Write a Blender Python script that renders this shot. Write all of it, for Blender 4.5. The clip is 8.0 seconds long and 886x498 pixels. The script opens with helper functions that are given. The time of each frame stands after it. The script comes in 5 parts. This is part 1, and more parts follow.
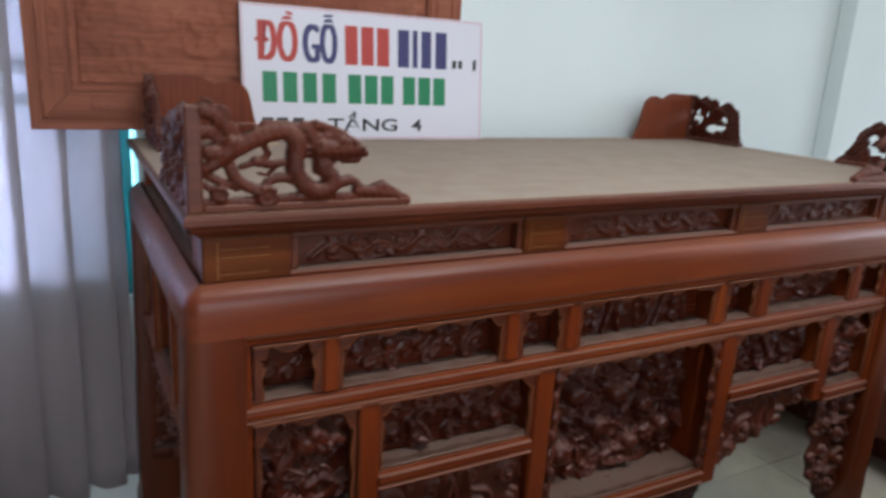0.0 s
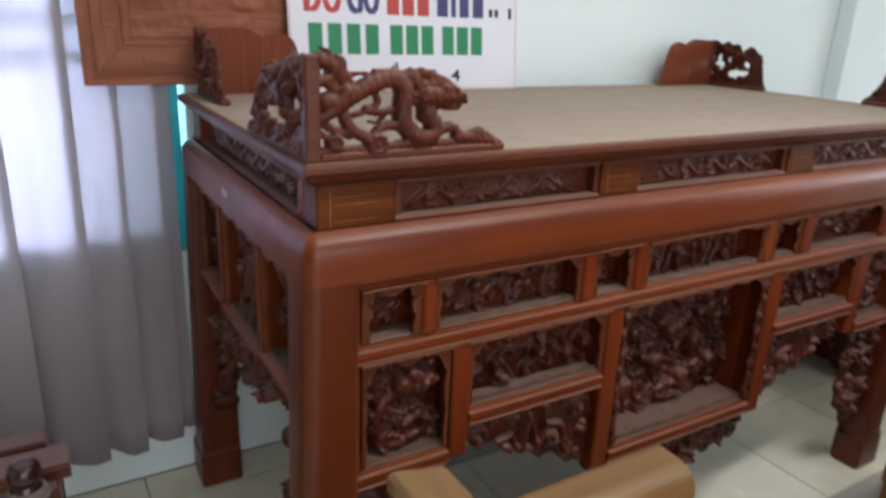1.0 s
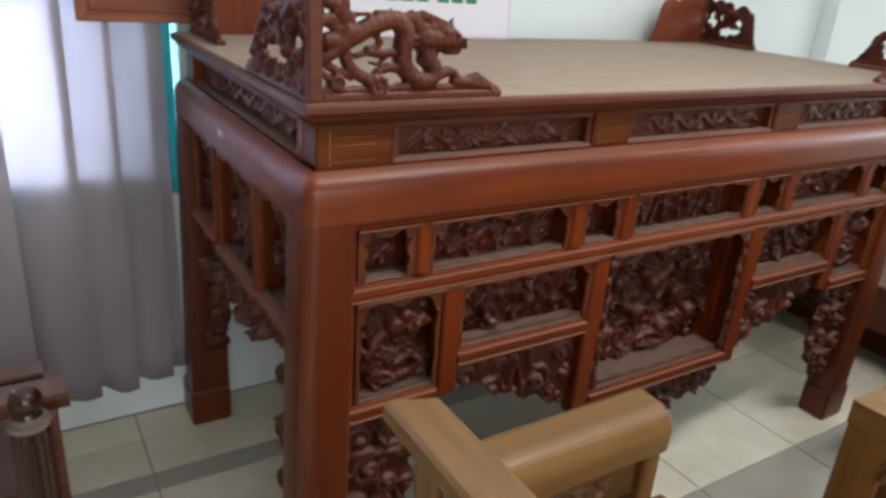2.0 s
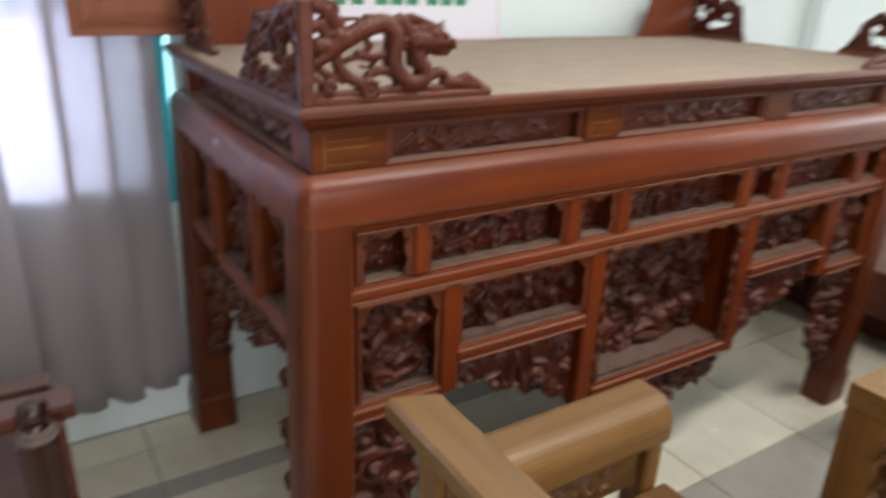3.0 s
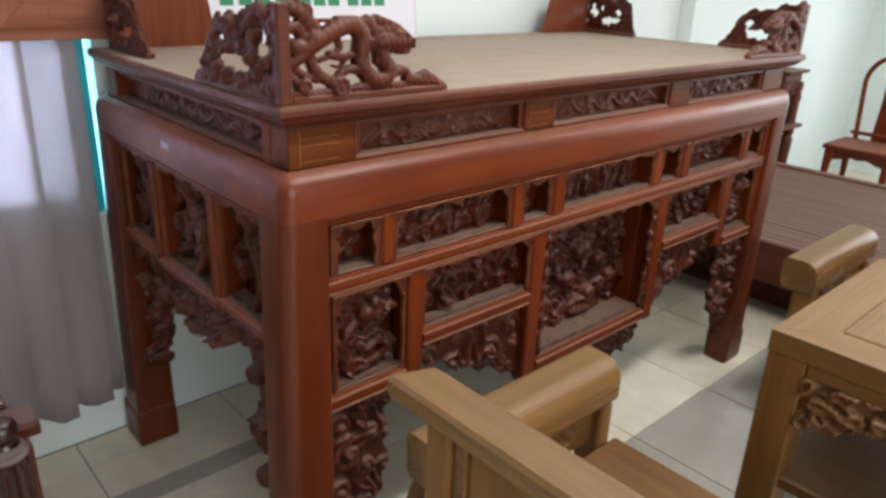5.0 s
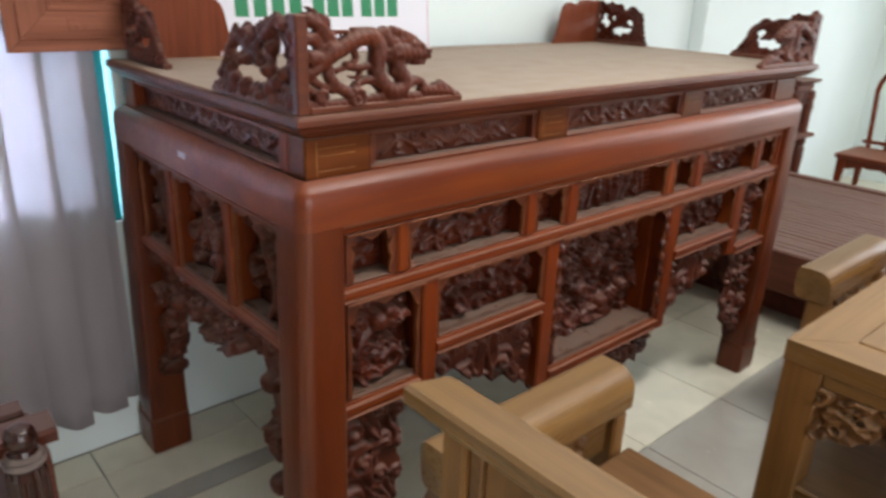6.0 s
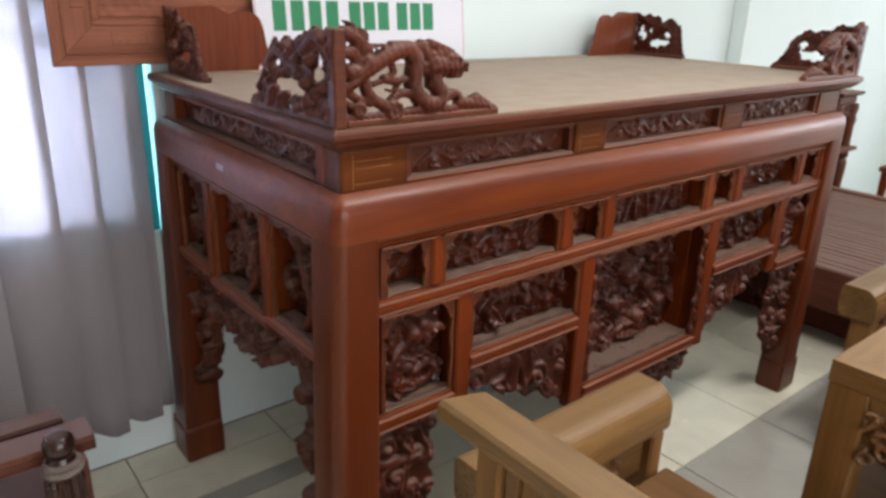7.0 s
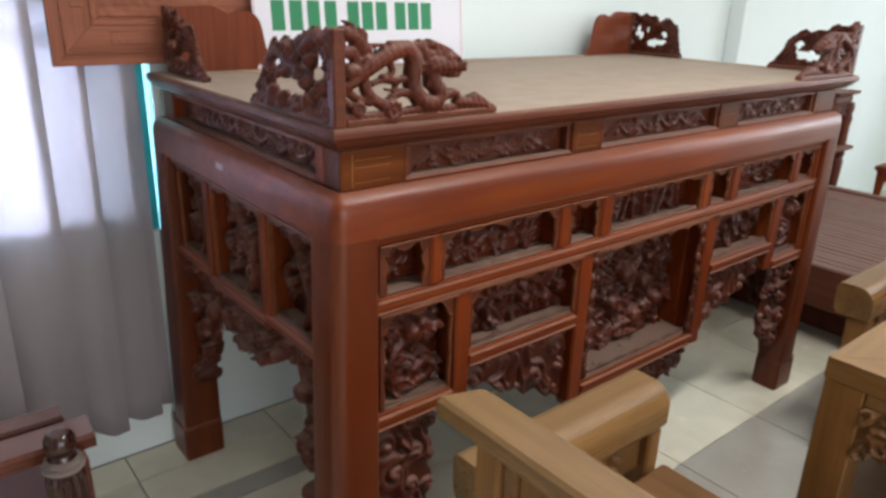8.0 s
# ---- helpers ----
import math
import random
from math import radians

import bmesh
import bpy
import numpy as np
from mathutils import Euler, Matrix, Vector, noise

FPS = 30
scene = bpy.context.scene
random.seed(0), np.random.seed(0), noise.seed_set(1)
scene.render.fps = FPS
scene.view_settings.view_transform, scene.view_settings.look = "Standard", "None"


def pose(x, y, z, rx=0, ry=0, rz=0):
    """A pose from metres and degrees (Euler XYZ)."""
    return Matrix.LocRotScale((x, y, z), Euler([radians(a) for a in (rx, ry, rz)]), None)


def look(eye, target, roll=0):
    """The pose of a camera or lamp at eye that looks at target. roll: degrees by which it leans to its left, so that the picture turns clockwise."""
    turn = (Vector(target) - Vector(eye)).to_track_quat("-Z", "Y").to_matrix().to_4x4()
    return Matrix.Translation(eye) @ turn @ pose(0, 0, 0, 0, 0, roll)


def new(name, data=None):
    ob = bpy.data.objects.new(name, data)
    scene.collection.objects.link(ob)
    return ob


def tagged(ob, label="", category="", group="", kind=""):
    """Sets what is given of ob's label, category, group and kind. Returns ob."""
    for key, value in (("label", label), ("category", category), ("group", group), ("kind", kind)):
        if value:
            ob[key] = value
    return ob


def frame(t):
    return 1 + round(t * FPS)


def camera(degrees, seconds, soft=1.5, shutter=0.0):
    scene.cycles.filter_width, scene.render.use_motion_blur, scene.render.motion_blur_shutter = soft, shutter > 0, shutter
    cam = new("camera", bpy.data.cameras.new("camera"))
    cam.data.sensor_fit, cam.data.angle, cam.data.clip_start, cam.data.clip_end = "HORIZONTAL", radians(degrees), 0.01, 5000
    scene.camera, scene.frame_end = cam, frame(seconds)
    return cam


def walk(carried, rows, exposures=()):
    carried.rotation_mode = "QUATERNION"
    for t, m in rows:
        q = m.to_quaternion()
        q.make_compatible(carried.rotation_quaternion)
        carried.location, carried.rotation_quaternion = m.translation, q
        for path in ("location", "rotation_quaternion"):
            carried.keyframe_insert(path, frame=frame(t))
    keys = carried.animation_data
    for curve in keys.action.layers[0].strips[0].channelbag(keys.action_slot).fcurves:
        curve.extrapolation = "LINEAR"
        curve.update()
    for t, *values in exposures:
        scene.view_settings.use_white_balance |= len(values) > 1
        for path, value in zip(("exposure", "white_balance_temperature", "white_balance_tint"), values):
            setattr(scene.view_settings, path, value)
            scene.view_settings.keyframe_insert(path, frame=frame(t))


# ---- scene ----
cam = camera(64.3, 8.0, soft=3.0, shutter=0.9)
PATH = [
    (0, (-0.155, -1.151, 1.528), (0.773, 0.543, 1.01), 3.3),
    (0.5, (-0.232, -1.102, 1.519), (0.681, 0.581, 0.942), 2.9),
    (1, (-0.38, -1.082, 1.508), (0.599, 0.542, 0.874), 2.4),
    (1.5, (-0.423, -1.079, 1.502), (0.618, 0.475, 0.793), 3.8),
    (1.7, (-0.427, -1.085, 1.497), (0.615, 0.456, 0.764), 4.6),
    (2.8, (-0.397, -1.146, 1.493), (0.5, 0.464, 0.717), 2.3),
    (3, (-0.425, -1.124, 1.493), (0.582, 0.437, 0.754), 2.4),
    (3.5, (-0.52, -1.1, 1.492), (0.6, 0.402, 0.793), 2.8),
    (4, (-0.589, -1.085, 1.494), (0.575, 0.381, 0.789), 2.6),
    (4.5, (-0.604, -1.089, 1.493), (0.626, 0.31, 0.765), 2.6),
    (4.7, (-0.609, -1.094, 1.496), (0.652, 0.272, 0.76), 2.5),
    (5.8, (-0.617, -1.097, 1.496), (0.648, 0.277, 0.781), 2.1),
    (6, (-0.626, -1.093, 1.498), (0.625, 0.297, 0.79), 2.2),
    (6.5, (-0.627, -1.081, 1.497), (0.583, 0.355, 0.81), 2.3),
    (7, (-0.625, -1.08, 1.498), (0.565, 0.377, 0.818), 1.8),
    (7.5, (-0.63, -1.086, 1.499), (0.56, 0.371, 0.82), 1.6),
    (8, (-0.633, -1.086, 1.499), (0.562, 0.366, 0.818), 1.8),
]
walk(cam, [(t, look(eye, target, roll)) for t, eye, target, roll in PATH], [(0.0, -0.44, 5850, 10), (0.5, -0.34, 5950, 10), (1.0, -0.22, 6100, 10), (1.5, -0.18, 6200, 10), (3.0, 0.02, 6400, 10), (3.5, 0.09, 6420, 10), (4.5, 0.10, 6420, 10), (6.0, 0.12, 6380, 10), (8.0, 0.08, 6350, 10)])

# ---- world and light ----
world = bpy.data.worlds.new("sky")
scene.world = world
world.use_nodes = True
wn, wl = world.node_tree.nodes, world.node_tree.links
sky = wn.new("ShaderNodeTexSky")
sky.sky_type = "NISHITA"
sky.sun_disc = False
sky.sun_elevation, sky.sun_rotation = radians(50), radians(150)
wn["Background"].inputs["Strength"].default_value = 0.12
wl.new(sky.outputs[0], wn["Background"].inputs["Color"])


def area(name, m, w, h, watts, colour, spread=180):
    lamp = bpy.data.lights.new(name, "AREA")
    lamp.shape, lamp.size, lamp.size_y = "RECTANGLE", w, h
    lamp.energy, lamp.color = watts, colour
    lamp.spread = radians(spread)
    ob = new(name, lamp)
    ob.matrix_world = m
    return ob


# daylight standing in the three openings of the showroom
area("window_light_back", look((-0.95, 1.86, 1.55), (-0.95, 0.0, 1.50)), 1.20, 1.50, 215, (0.62, 0.77, 1.0), 68)
area("window_light_side", look((6.30, -1.6, 1.75), (0.0, -1.2, 0.9)), 2.6, 1.9, 68, (0.88, 0.95, 1.0))
area("window_light_front", look((-0.35, -4.30, 1.60), (-0.2, 0.0, 1.0)), 3.1, 2.1, 82, (1.0, 0.985, 0.97))
# overhead fill, added out of view at guessed places
area("ceiling_fill", look((1.0, -0.9, 2.985), (1.0, -0.9, 0.0)), 1.20, 0.16, 48, (1.0, 0.985, 0.95))
area("ceiling_fill_far", look((4.2, -1.6, 2.985), (4.2, -1.6, 0.0)), 1.20, 0.16, 32, (1.0, 0.985, 0.95))

# ---- materials ----


def material(name):
    m = bpy.data.materials.new(name)
    m.use_nodes = True
    nt = m.node_tree
    return m, nt, nt.nodes["Principled BSDF"]


def node(nt, kind, **values):
    n = nt.nodes.new(kind)
    for key, value in values.items():
        n.inputs[key].default_value = value
    return n


def ramp(nt, source, stops):
    r = nt.nodes.new("ShaderNodeValToRGB")
    el = r.color_ramp.elements
    while len(el) < len(stops):
        el.new(0.5)
    for e, (p, c) in zip(el, stops):
        e.position, e.color = p, (*c, 1)
    nt.links.new(source, r.inputs[0])
    return r.outputs[0]


def mix(nt, factor, a, b, blend="MIX"):
    n = nt.nodes.new("ShaderNodeMix")
    n.data_type, n.blend_type = "RGBA", blend
    for socket, value in ((n.inputs[0], factor), (n.inputs[6], a), (n.inputs[7], b)):
        if isinstance(value, (int, float)):
            socket.default_value = value
        elif isinstance(value, tuple):
            socket.default_value = (*value, 1)
        else:
            nt.links.new(value, socket)
    return n.outputs[2]


def bump(nt, bsdf, height, strength, distance):
    b = node(nt, "ShaderNodeBump", Strength=strength, Distance=distance)
    nt.links.new(height, b.inputs["Height"])
    nt.links.new(b.outputs[0], bsdf.inputs["Normal"])


def coords(nt, scale, space="Object"):
    tc, mp = nt.nodes.new("ShaderNodeTexCoord"), nt.nodes.new("ShaderNodeMapping")
    mp.inputs["Scale"].default_value = scale
    nt.links.new(tc.outputs[space], mp.inputs[0])
    return mp.outputs[0]


def noise_tex(nt, vector, scale, detail=4.0, distortion=0.0):
    n = node(nt, "ShaderNodeTexNoise", Scale=scale, Detail=detail, Distortion=distortion)
    nt.links.new(vector, n.inputs["Vector"])
    return n.outputs["Fac"]


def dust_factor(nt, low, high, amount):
    """How much dust, and painted top sheen on polished red wood, lies: on what faces up, patchy."""
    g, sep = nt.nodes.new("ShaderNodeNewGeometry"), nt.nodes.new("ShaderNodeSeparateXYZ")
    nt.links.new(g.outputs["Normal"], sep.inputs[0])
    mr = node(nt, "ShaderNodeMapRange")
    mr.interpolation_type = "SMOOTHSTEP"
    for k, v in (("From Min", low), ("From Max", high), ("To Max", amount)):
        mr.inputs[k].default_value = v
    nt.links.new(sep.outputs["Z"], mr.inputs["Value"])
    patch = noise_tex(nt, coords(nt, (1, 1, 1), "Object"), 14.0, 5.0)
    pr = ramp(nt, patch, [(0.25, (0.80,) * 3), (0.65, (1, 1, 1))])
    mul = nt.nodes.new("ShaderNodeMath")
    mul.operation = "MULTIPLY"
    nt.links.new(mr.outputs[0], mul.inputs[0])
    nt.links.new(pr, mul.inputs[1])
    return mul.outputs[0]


def wood(name, dark, mid, light, grain, rough=0.35, dust=0.0, dust_colour=(0.36, 0.29, 0.23), low=0.55, high=0.97, relief=0.10, coat=0.0, spec=0.15, streak=0.35):
    """Varnished wood whose grain runs along the axis grain (0, 1 or 2)."""
    m, nt, b = material(name)
    s = [9.0, 9.0, 9.0]
    s[grain] = 0.7
    v = coords(nt, s)
    broad = noise_tex(nt, v, 1.6, 3.0, 0.6)
    fine = [70.0, 70.0, 70.0]
    fine[grain] = 2.5
    pores = noise_tex(nt, coords(nt, fine), 1.5, 3.0)
    col = ramp(nt, broad, [(0.28, dark), (0.5, mid), (0.74, light)])
    col = mix(nt, streak, col, ramp(nt, pores, [(0.35, tuple(0.45 * c for c in mid)), (0.6, mid)]), "MIX")
    blot = noise_tex(nt, coords(nt, (1, 1, 1)), 3.0, 3.0)
    col = mix(nt, 0.5, col, ramp(nt, blot, [(0.3, (0.62,) * 3), (0.7, (1.15,) * 3)]), "MULTIPLY")
    rsock = ramp(nt, pores, [(0.3, (rough + 0.12,) * 3), (0.7, (rough,) * 3)])
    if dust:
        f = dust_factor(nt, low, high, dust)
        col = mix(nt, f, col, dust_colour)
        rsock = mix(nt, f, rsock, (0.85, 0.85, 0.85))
    nt.links.new(col, b.inputs["Base Color"])
    nt.links.new(rsock, b.inputs["Roughness"])
    b.inputs["Coat Weight"].default_value = coat
    b.inputs["Specular IOR Level"].default_value = spec
    b.inputs["Coat Roughness"].default_value = 0.28
    bump(nt, b, pores, relief, 0.002)
    return m


RED = ((0.110, 0.0158, 0.0026), (0.160, 0.0258, 0.0037), (0.222, 0.046, 0.0062))
DUST = (0.28, 0.175, 0.125)
# dust tint that also paints the pinkish highlight along upward red curves
DUST_AND_SHEEN = (0.275, 0.118, 0.066)
redx = wood("red_wood_along_x", *RED, 0, dust=0.50, dust_colour=DUST_AND_SHEEN, low=0.55, high=1.0)
redy = wood("red_wood_along_y", *RED, 1, dust=0.50, dust_colour=DUST_AND_SHEEN, low=0.22, high=1.0, spec=0.50)
apron_wood = wood("polished_apron_wood", (0.116, 0.0172, 0.0027), (0.160, 0.0275, 0.0040), (0.208, 0.045, 0.0064), 0, rough=0.29, dust=0.32, dust_colour=DUST_AND_SHEEN, low=0.30, high=1.0, spec=0.40, streak=0.22)
leg_wood = wood("polished_leg_wood", (0.076, 0.0112, 0.0018), (0.110, 0.0185, 0.0027), (0.155, 0.033, 0.0046), 2, rough=0.28, dust=0.5, dust_colour=DUST_AND_SHEEN, low=0.5, spec=0.38, streak=0.2)
dull_red = wood("dull_red_wood", (0.070, 0.0125, 0.0034), (0.102, 0.0195, 0.0052), (0.150, 0.034, 0.0090), 0, rough=0.38, dust=0.55, dust_colour=(0.22, 0.13, 0.095), low=0.2, high=1.0, spec=0.45)
sill_edge = wood("dusty_ledge_edge", (0.095, 0.048, 0.034), (0.130, 0.070, 0.050), (0.175, 0.100, 0.072), 0, rough=0.6)
inlay_wood = wood("inlaid_line_wood", (0.16, 0.062, 0.017), (0.21, 0.085, 0.025), (0.27, 0.12, 0.04), 0)
redz = wood("red_wood_upright", *RED, 2, dust=0.75, dust_colour=DUST, spec=0.2)
honey = wood("honey_wood_block", (0.080, 0.0180, 0.0042), (0.108, 0.0268, 0.0062), (0.146, 0.041, 0.0098), 0, dust=0.7, dust_colour=DUST, rough=0.30, spec=0.14)
carved = wood("carved_red_wood", (0.040, 0.0062, 0.0026), (0.068, 0.0112, 0.0042), (0.104, 0.0205, 0.0070), 0, rough=0.22, dust=0.34, dust_colour=(0.24, 0.135, 0.105), low=0.35, high=1.0, relief=0.1, coat=0.0, spec=0.32)
# dusty, with a base lightened to stand for window light on the end carvings
carved_dusty_lit = wood("dusty_lit_carved_wood", (0.056, 0.0105, 0.0048), (0.094, 0.0188, 0.0080), (0.142, 0.034, 0.0140), 0, rough=0.33, dust=0.46, dust_colour=(0.225, 0.145, 0.120), low=0.25, high=0.98, relief=0.15, coat=0.0, spec=0.26)
frieze_wood = wood("frieze_red_wood", (0.062, 0.0110, 0.0036), (0.094, 0.0180, 0.0054), (0.135, 0.031, 0.0090), 0, rough=0.32, dust=0.30, dust_colour=(0.22, 0.13, 0.10), low=0.3, high=1.0, spec=0.36)
backing = wood("dark_backing_wood", (0.045, 0.010, 0.006), (0.085, 0.017, 0.008), (0.13, 0.028, 0.011), 0, rough=0.45, dust=0.4, dust_colour=DUST)
plain_red = wood("plain_red_board", (0.155, 0.034, 0.013), (0.185, 0.043, 0.017), (0.215, 0.054, 0.021), 2, rough=0.42, coat=0.15)
sill = wood("dusty_sill_wood", *RED, 0, dust=0.92, dust_colour=(0.158, 0.110, 0.086), low=0.3, high=0.8)
# pale wood that paints the bright highlight lines on worn rail and lip edges
highlight_bead_wood = wood("worn_highlight_bead_wood", (0.14, 0.036, 0.012), (0.19, 0.058, 0.022), (0.25, 0.090, 0.038), 0, rough=0.4, dust=0.8, dust_colour=(0.26, 0.122, 0.086), low=0.2, high=0.8)
tabletop = wood("dusty_tabletop_wood", (0.15, 0.05, 0.025), (0.2, 0.07, 0.03), (0.26, 0.09, 0.04), 0, rough=0.5, dust=0.99, dust_colour=(0.375, 0.305, 0.246), low=0.6, high=0.9, coat=0.0)
oakx = wood("light_wood_along_x", (0.140, 0.066, 0.019), (0.215, 0.108, 0.033), (0.29, 0.156, 0.054), 0, rough=0.24, dust=0.25, dust_colour=(0.36, 0.25, 0.15), spec=0.42, streak=0.30)
oaky = wood("light_wood_along_y", (0.140, 0.066, 0.019), (0.215, 0.108, 0.033), (0.29, 0.156, 0.054), 1, rough=0.24, dust=0.25, dust_colour=(0.36, 0.25, 0.15), spec=0.42, streak=0.30)
oakz = wood("light_wood_upright", (0.15, 0.066, 0.018), (0.225, 0.104, 0.030), (0.30, 0.150, 0.048), 2, rough=0.34, streak=0.2, spec=0.25)
oak_carved = wood("light_carved_wood", (0.13, 0.058, 0.020), (0.19, 0.088, 0.030), (0.26, 0.13, 0.050), 0, rough=0.32, dust=0.3, dust_colour=(0.36, 0.25, 0.16), spec=0.35)
panelx = wood("matt_panel_wood_x", (0.225, 0.074, 0.043), (0.315, 0.112, 0.067), (0.39, 0.150, 0.092), 0, rough=0.55, coat=0.0, relief=0.25)
panelz = wood("matt_panel_wood_z", (0.225, 0.074, 0.043), (0.315, 0.112, 0.067), (0.39, 0.150, 0.092), 2, rough=0.55, coat=0.0, relief=0.25)
bed_wood = wood("dusty_bed_wood", (0.085, 0.025, 0.014), (0.13, 0.042, 0.024), (0.18, 0.062, 0.036), 1, rough=0.55, dust=0.75, dust_colour=(0.215, 0.145, 0.122))
dark_red = wood("dark_red_bench_wood", (0.05, 0.010, 0.004), (0.085, 0.017, 0.007), (0.125, 0.028, 0.011), 0, rough=0.24, dust=0.85, dust_colour=(0.185, 0.118, 0.105), low=0.70, high=0.97, spec=0.35)
knob_wood = wood("dark_knob_wood", (0.022, 0.007, 0.005), (0.038, 0.011, 0.008), (0.055, 0.018, 0.012), 2, rough=0.16, dust=0.25, dust_colour=(0.16, 0.11, 0.10), low=0.6, spec=0.5)
ring_dust = wood("pale_dusty_ring", (0.12, 0.088, 0.078), (0.165, 0.124, 0.112), (0.21, 0.162, 0.148), 0, rough=0.7)
seat_wood = wood("brown_seat_wood", (0.135, 0.066, 0.027), (0.19, 0.094, 0.038), (0.245, 0.125, 0.054), 1, rough=0.30, spec=0.30, streak=0.2)


def paint(name, colour, rough=0.7, mottled=0.06, scale=2.0, grain=0.0):
    m, nt, b = material(name)
    v = coords(nt, (1, 1, 1))
    n1, n2 = noise_tex(nt, v, scale, 5.0), noise_tex(nt, v, 60.0, 3.0)
    c = ramp(nt, n1, [(0.3, tuple(x * (1 - mottled) for x in colour)), (0.7, tuple(min(1, x * (1 + mottled)) for x in colour))])
    nt.links.new(c, b.inputs["Base Color"])
    b.inputs["Roughness"].default_value = rough
    bump(nt, b, n2, 0.08 + grain, 0.002)
    return m


wall_paint = paint("white_wall_paint", (0.76, 0.835, 0.83), 0.8, 0.025)
# dark tone for the unseen south wall, to weaken sheen on the table front
dim_wall_paint = paint("dim_unseen_wall_paint", (0.30, 0.235, 0.18), 0.8, 0.04)
ceiling_paint = paint("ceiling_paint", (0.8, 0.8, 0.78), 0.8, 0.02)
grout = paint("grey_grout", (0.20, 0.19, 0.165), 0.85, 0.1, 9.0)
alu = paint("teal_window_frame", (0.03, 0.42, 0.46), 0.35, 0.03)
dark_line_paint = paint("dark_gap_strip", (0.03, 0.035, 0.035), 0.6, 0.05)
white_board = paint("white_sign_face", (0.74, 0.73, 0.80), 0.3, 0.012)
sticker = paint("pale_sticker", (0.42, 0.37, 0.41), 0.5, 0.02)
paper_tan = paint("tan_card", (0.52, 0.38, 0.24), 0.7, 0.05, 9.0)
ink_red = paint("red_ink", (0.46, 0.06, 0.05), 0.4, 0.05)
ink_blue = paint("navy_ink", (0.055, 0.055, 0.16), 0.4, 0.05)
ink_green = paint("green_ink", (0.03, 0.22, 0.10), 0.4, 0.05)
ink_black = paint("dark_ink", (0.03, 0.03, 0.035), 0.4, 0.05)
ink_pink = paint("pale_red_edge", (0.62, 0.30, 0.36), 0.4, 0.05)


def tile_material(name, colour, vary):
    m, nt, b = material(name)
    info = nt.nodes.new("ShaderNodeObjectInfo")
    v = coords(nt, (1, 1, 1))
    cloud = noise_tex(nt, v, 5.0, 6.0, 0.8)
    c = ramp(nt, cloud, [(0.3, tuple(x * 0.90 for x in colour)), (0.7, tuple(x * 1.06 for x in colour))])
    c = mix(nt, 1.0, c, ramp(nt, info.outputs["Random"], [(0.0, (1 - vary,) * 3), (1.0, (1 + vary,) * 3)]), "MULTIPLY")
    nt.links.new(c, b.inputs["Base Color"])
    smear = noise_tex(nt, v, 9.0, 4.0)
    nt.links.new(ramp(nt, smear, [(0.3, (0.13,) * 3), (0.75, (0.30,) * 3)]), b.inputs["Roughness"])
    bump(nt, b, noise_tex(nt, v, 3.0), 0.05, 0.004)
    return m


tile_cream = tile_material("cream_floor_tile", (0.77, 0.72, 0.575), 0.04)
tile_grey = tile_material("grey_floor_tile", (0.43, 0.400, 0.352), 0.03)


def cloth(name, colour):
    m, nt, b = material(name)
    v = coords(nt, (260, 260, 260))
    weave = noise_tex(nt, v, 1.0, 2.0)
    c = ramp(nt, noise_tex(nt, coords(nt, (3, 3, 1)), 2.0), [(0.3, tuple(x * 0.92 for x in colour)), (0.7, tuple(x * 1.06 for x in colour))])
    nt.links.new(c, b.inputs["Base Color"])
    b.inputs["Roughness"].default_value = 0.9
    bump(nt, b, weave, 0.2, 0.001)
    tr = nt.nodes.new("ShaderNodeBsdfTranslucent")
    nt.links.new(c, tr.inputs["Color"])
    mx = nt.nodes.new("ShaderNodeMixShader")
    mx.inputs[0].default_value = 0.50
    nt.links.new(b.outputs[0], mx.inputs[1])
    nt.links.new(tr.outputs[0], mx.inputs[2])
    nt.links.new(mx.outputs[0], nt.nodes["Material Output"].inputs["Surface"])
    return m


curtain_cloth = cloth("mauve_curtain_cloth", (0.50, 0.445, 0.465))
glass, gnt, gb = material("window_glass")
gb.inputs["Base Color"].default_value = (0.75, 0.95, 0.95, 1)
gb.inputs["Roughness"].default_value = 0.02
gb.inputs["Transmission Weight"].default_value = 1.0
daylight, dnt, db = material("daylight_backdrop")
db.inputs["Base Color"].default_value = (0, 0, 0, 1)
db.inputs["Emission Color"].default_value = (0.42, 0.93, 1.0, 1)
db.inputs["Emission Strength"].default_value = 3.6

# ---- building helpers ----


def thing(name, at, label, category, group="", kind=""):
    ob = new(name)
    ob.location = at
    ob.empty_display_size = 0.05
    return tagged(ob, label, category, group, kind)


def link(name, mesh, mat, parent=None, label=""):
    if mat:
        mesh.materials.clear()
        mesh.materials.append(mat)
    ob = new(name, mesh)
    if parent:
        ob.parent = parent
    return tagged(ob, label)


def part(name, bm, mat, parent=None, label="", smooth=False):
    """Links a bmesh as one mesh object under a thing or a part."""
    mesh = bpy.data.meshes.new(name)
    bm.to_mesh(mesh)
    bm.free()
    if smooth:
        mesh.polygons.foreach_set("use_smooth", [True] * len(mesh.polygons))
        mesh.set_sharp_from_angle(angle=radians(38))
        mesh.update()
    return link(name, mesh, mat, parent, label)


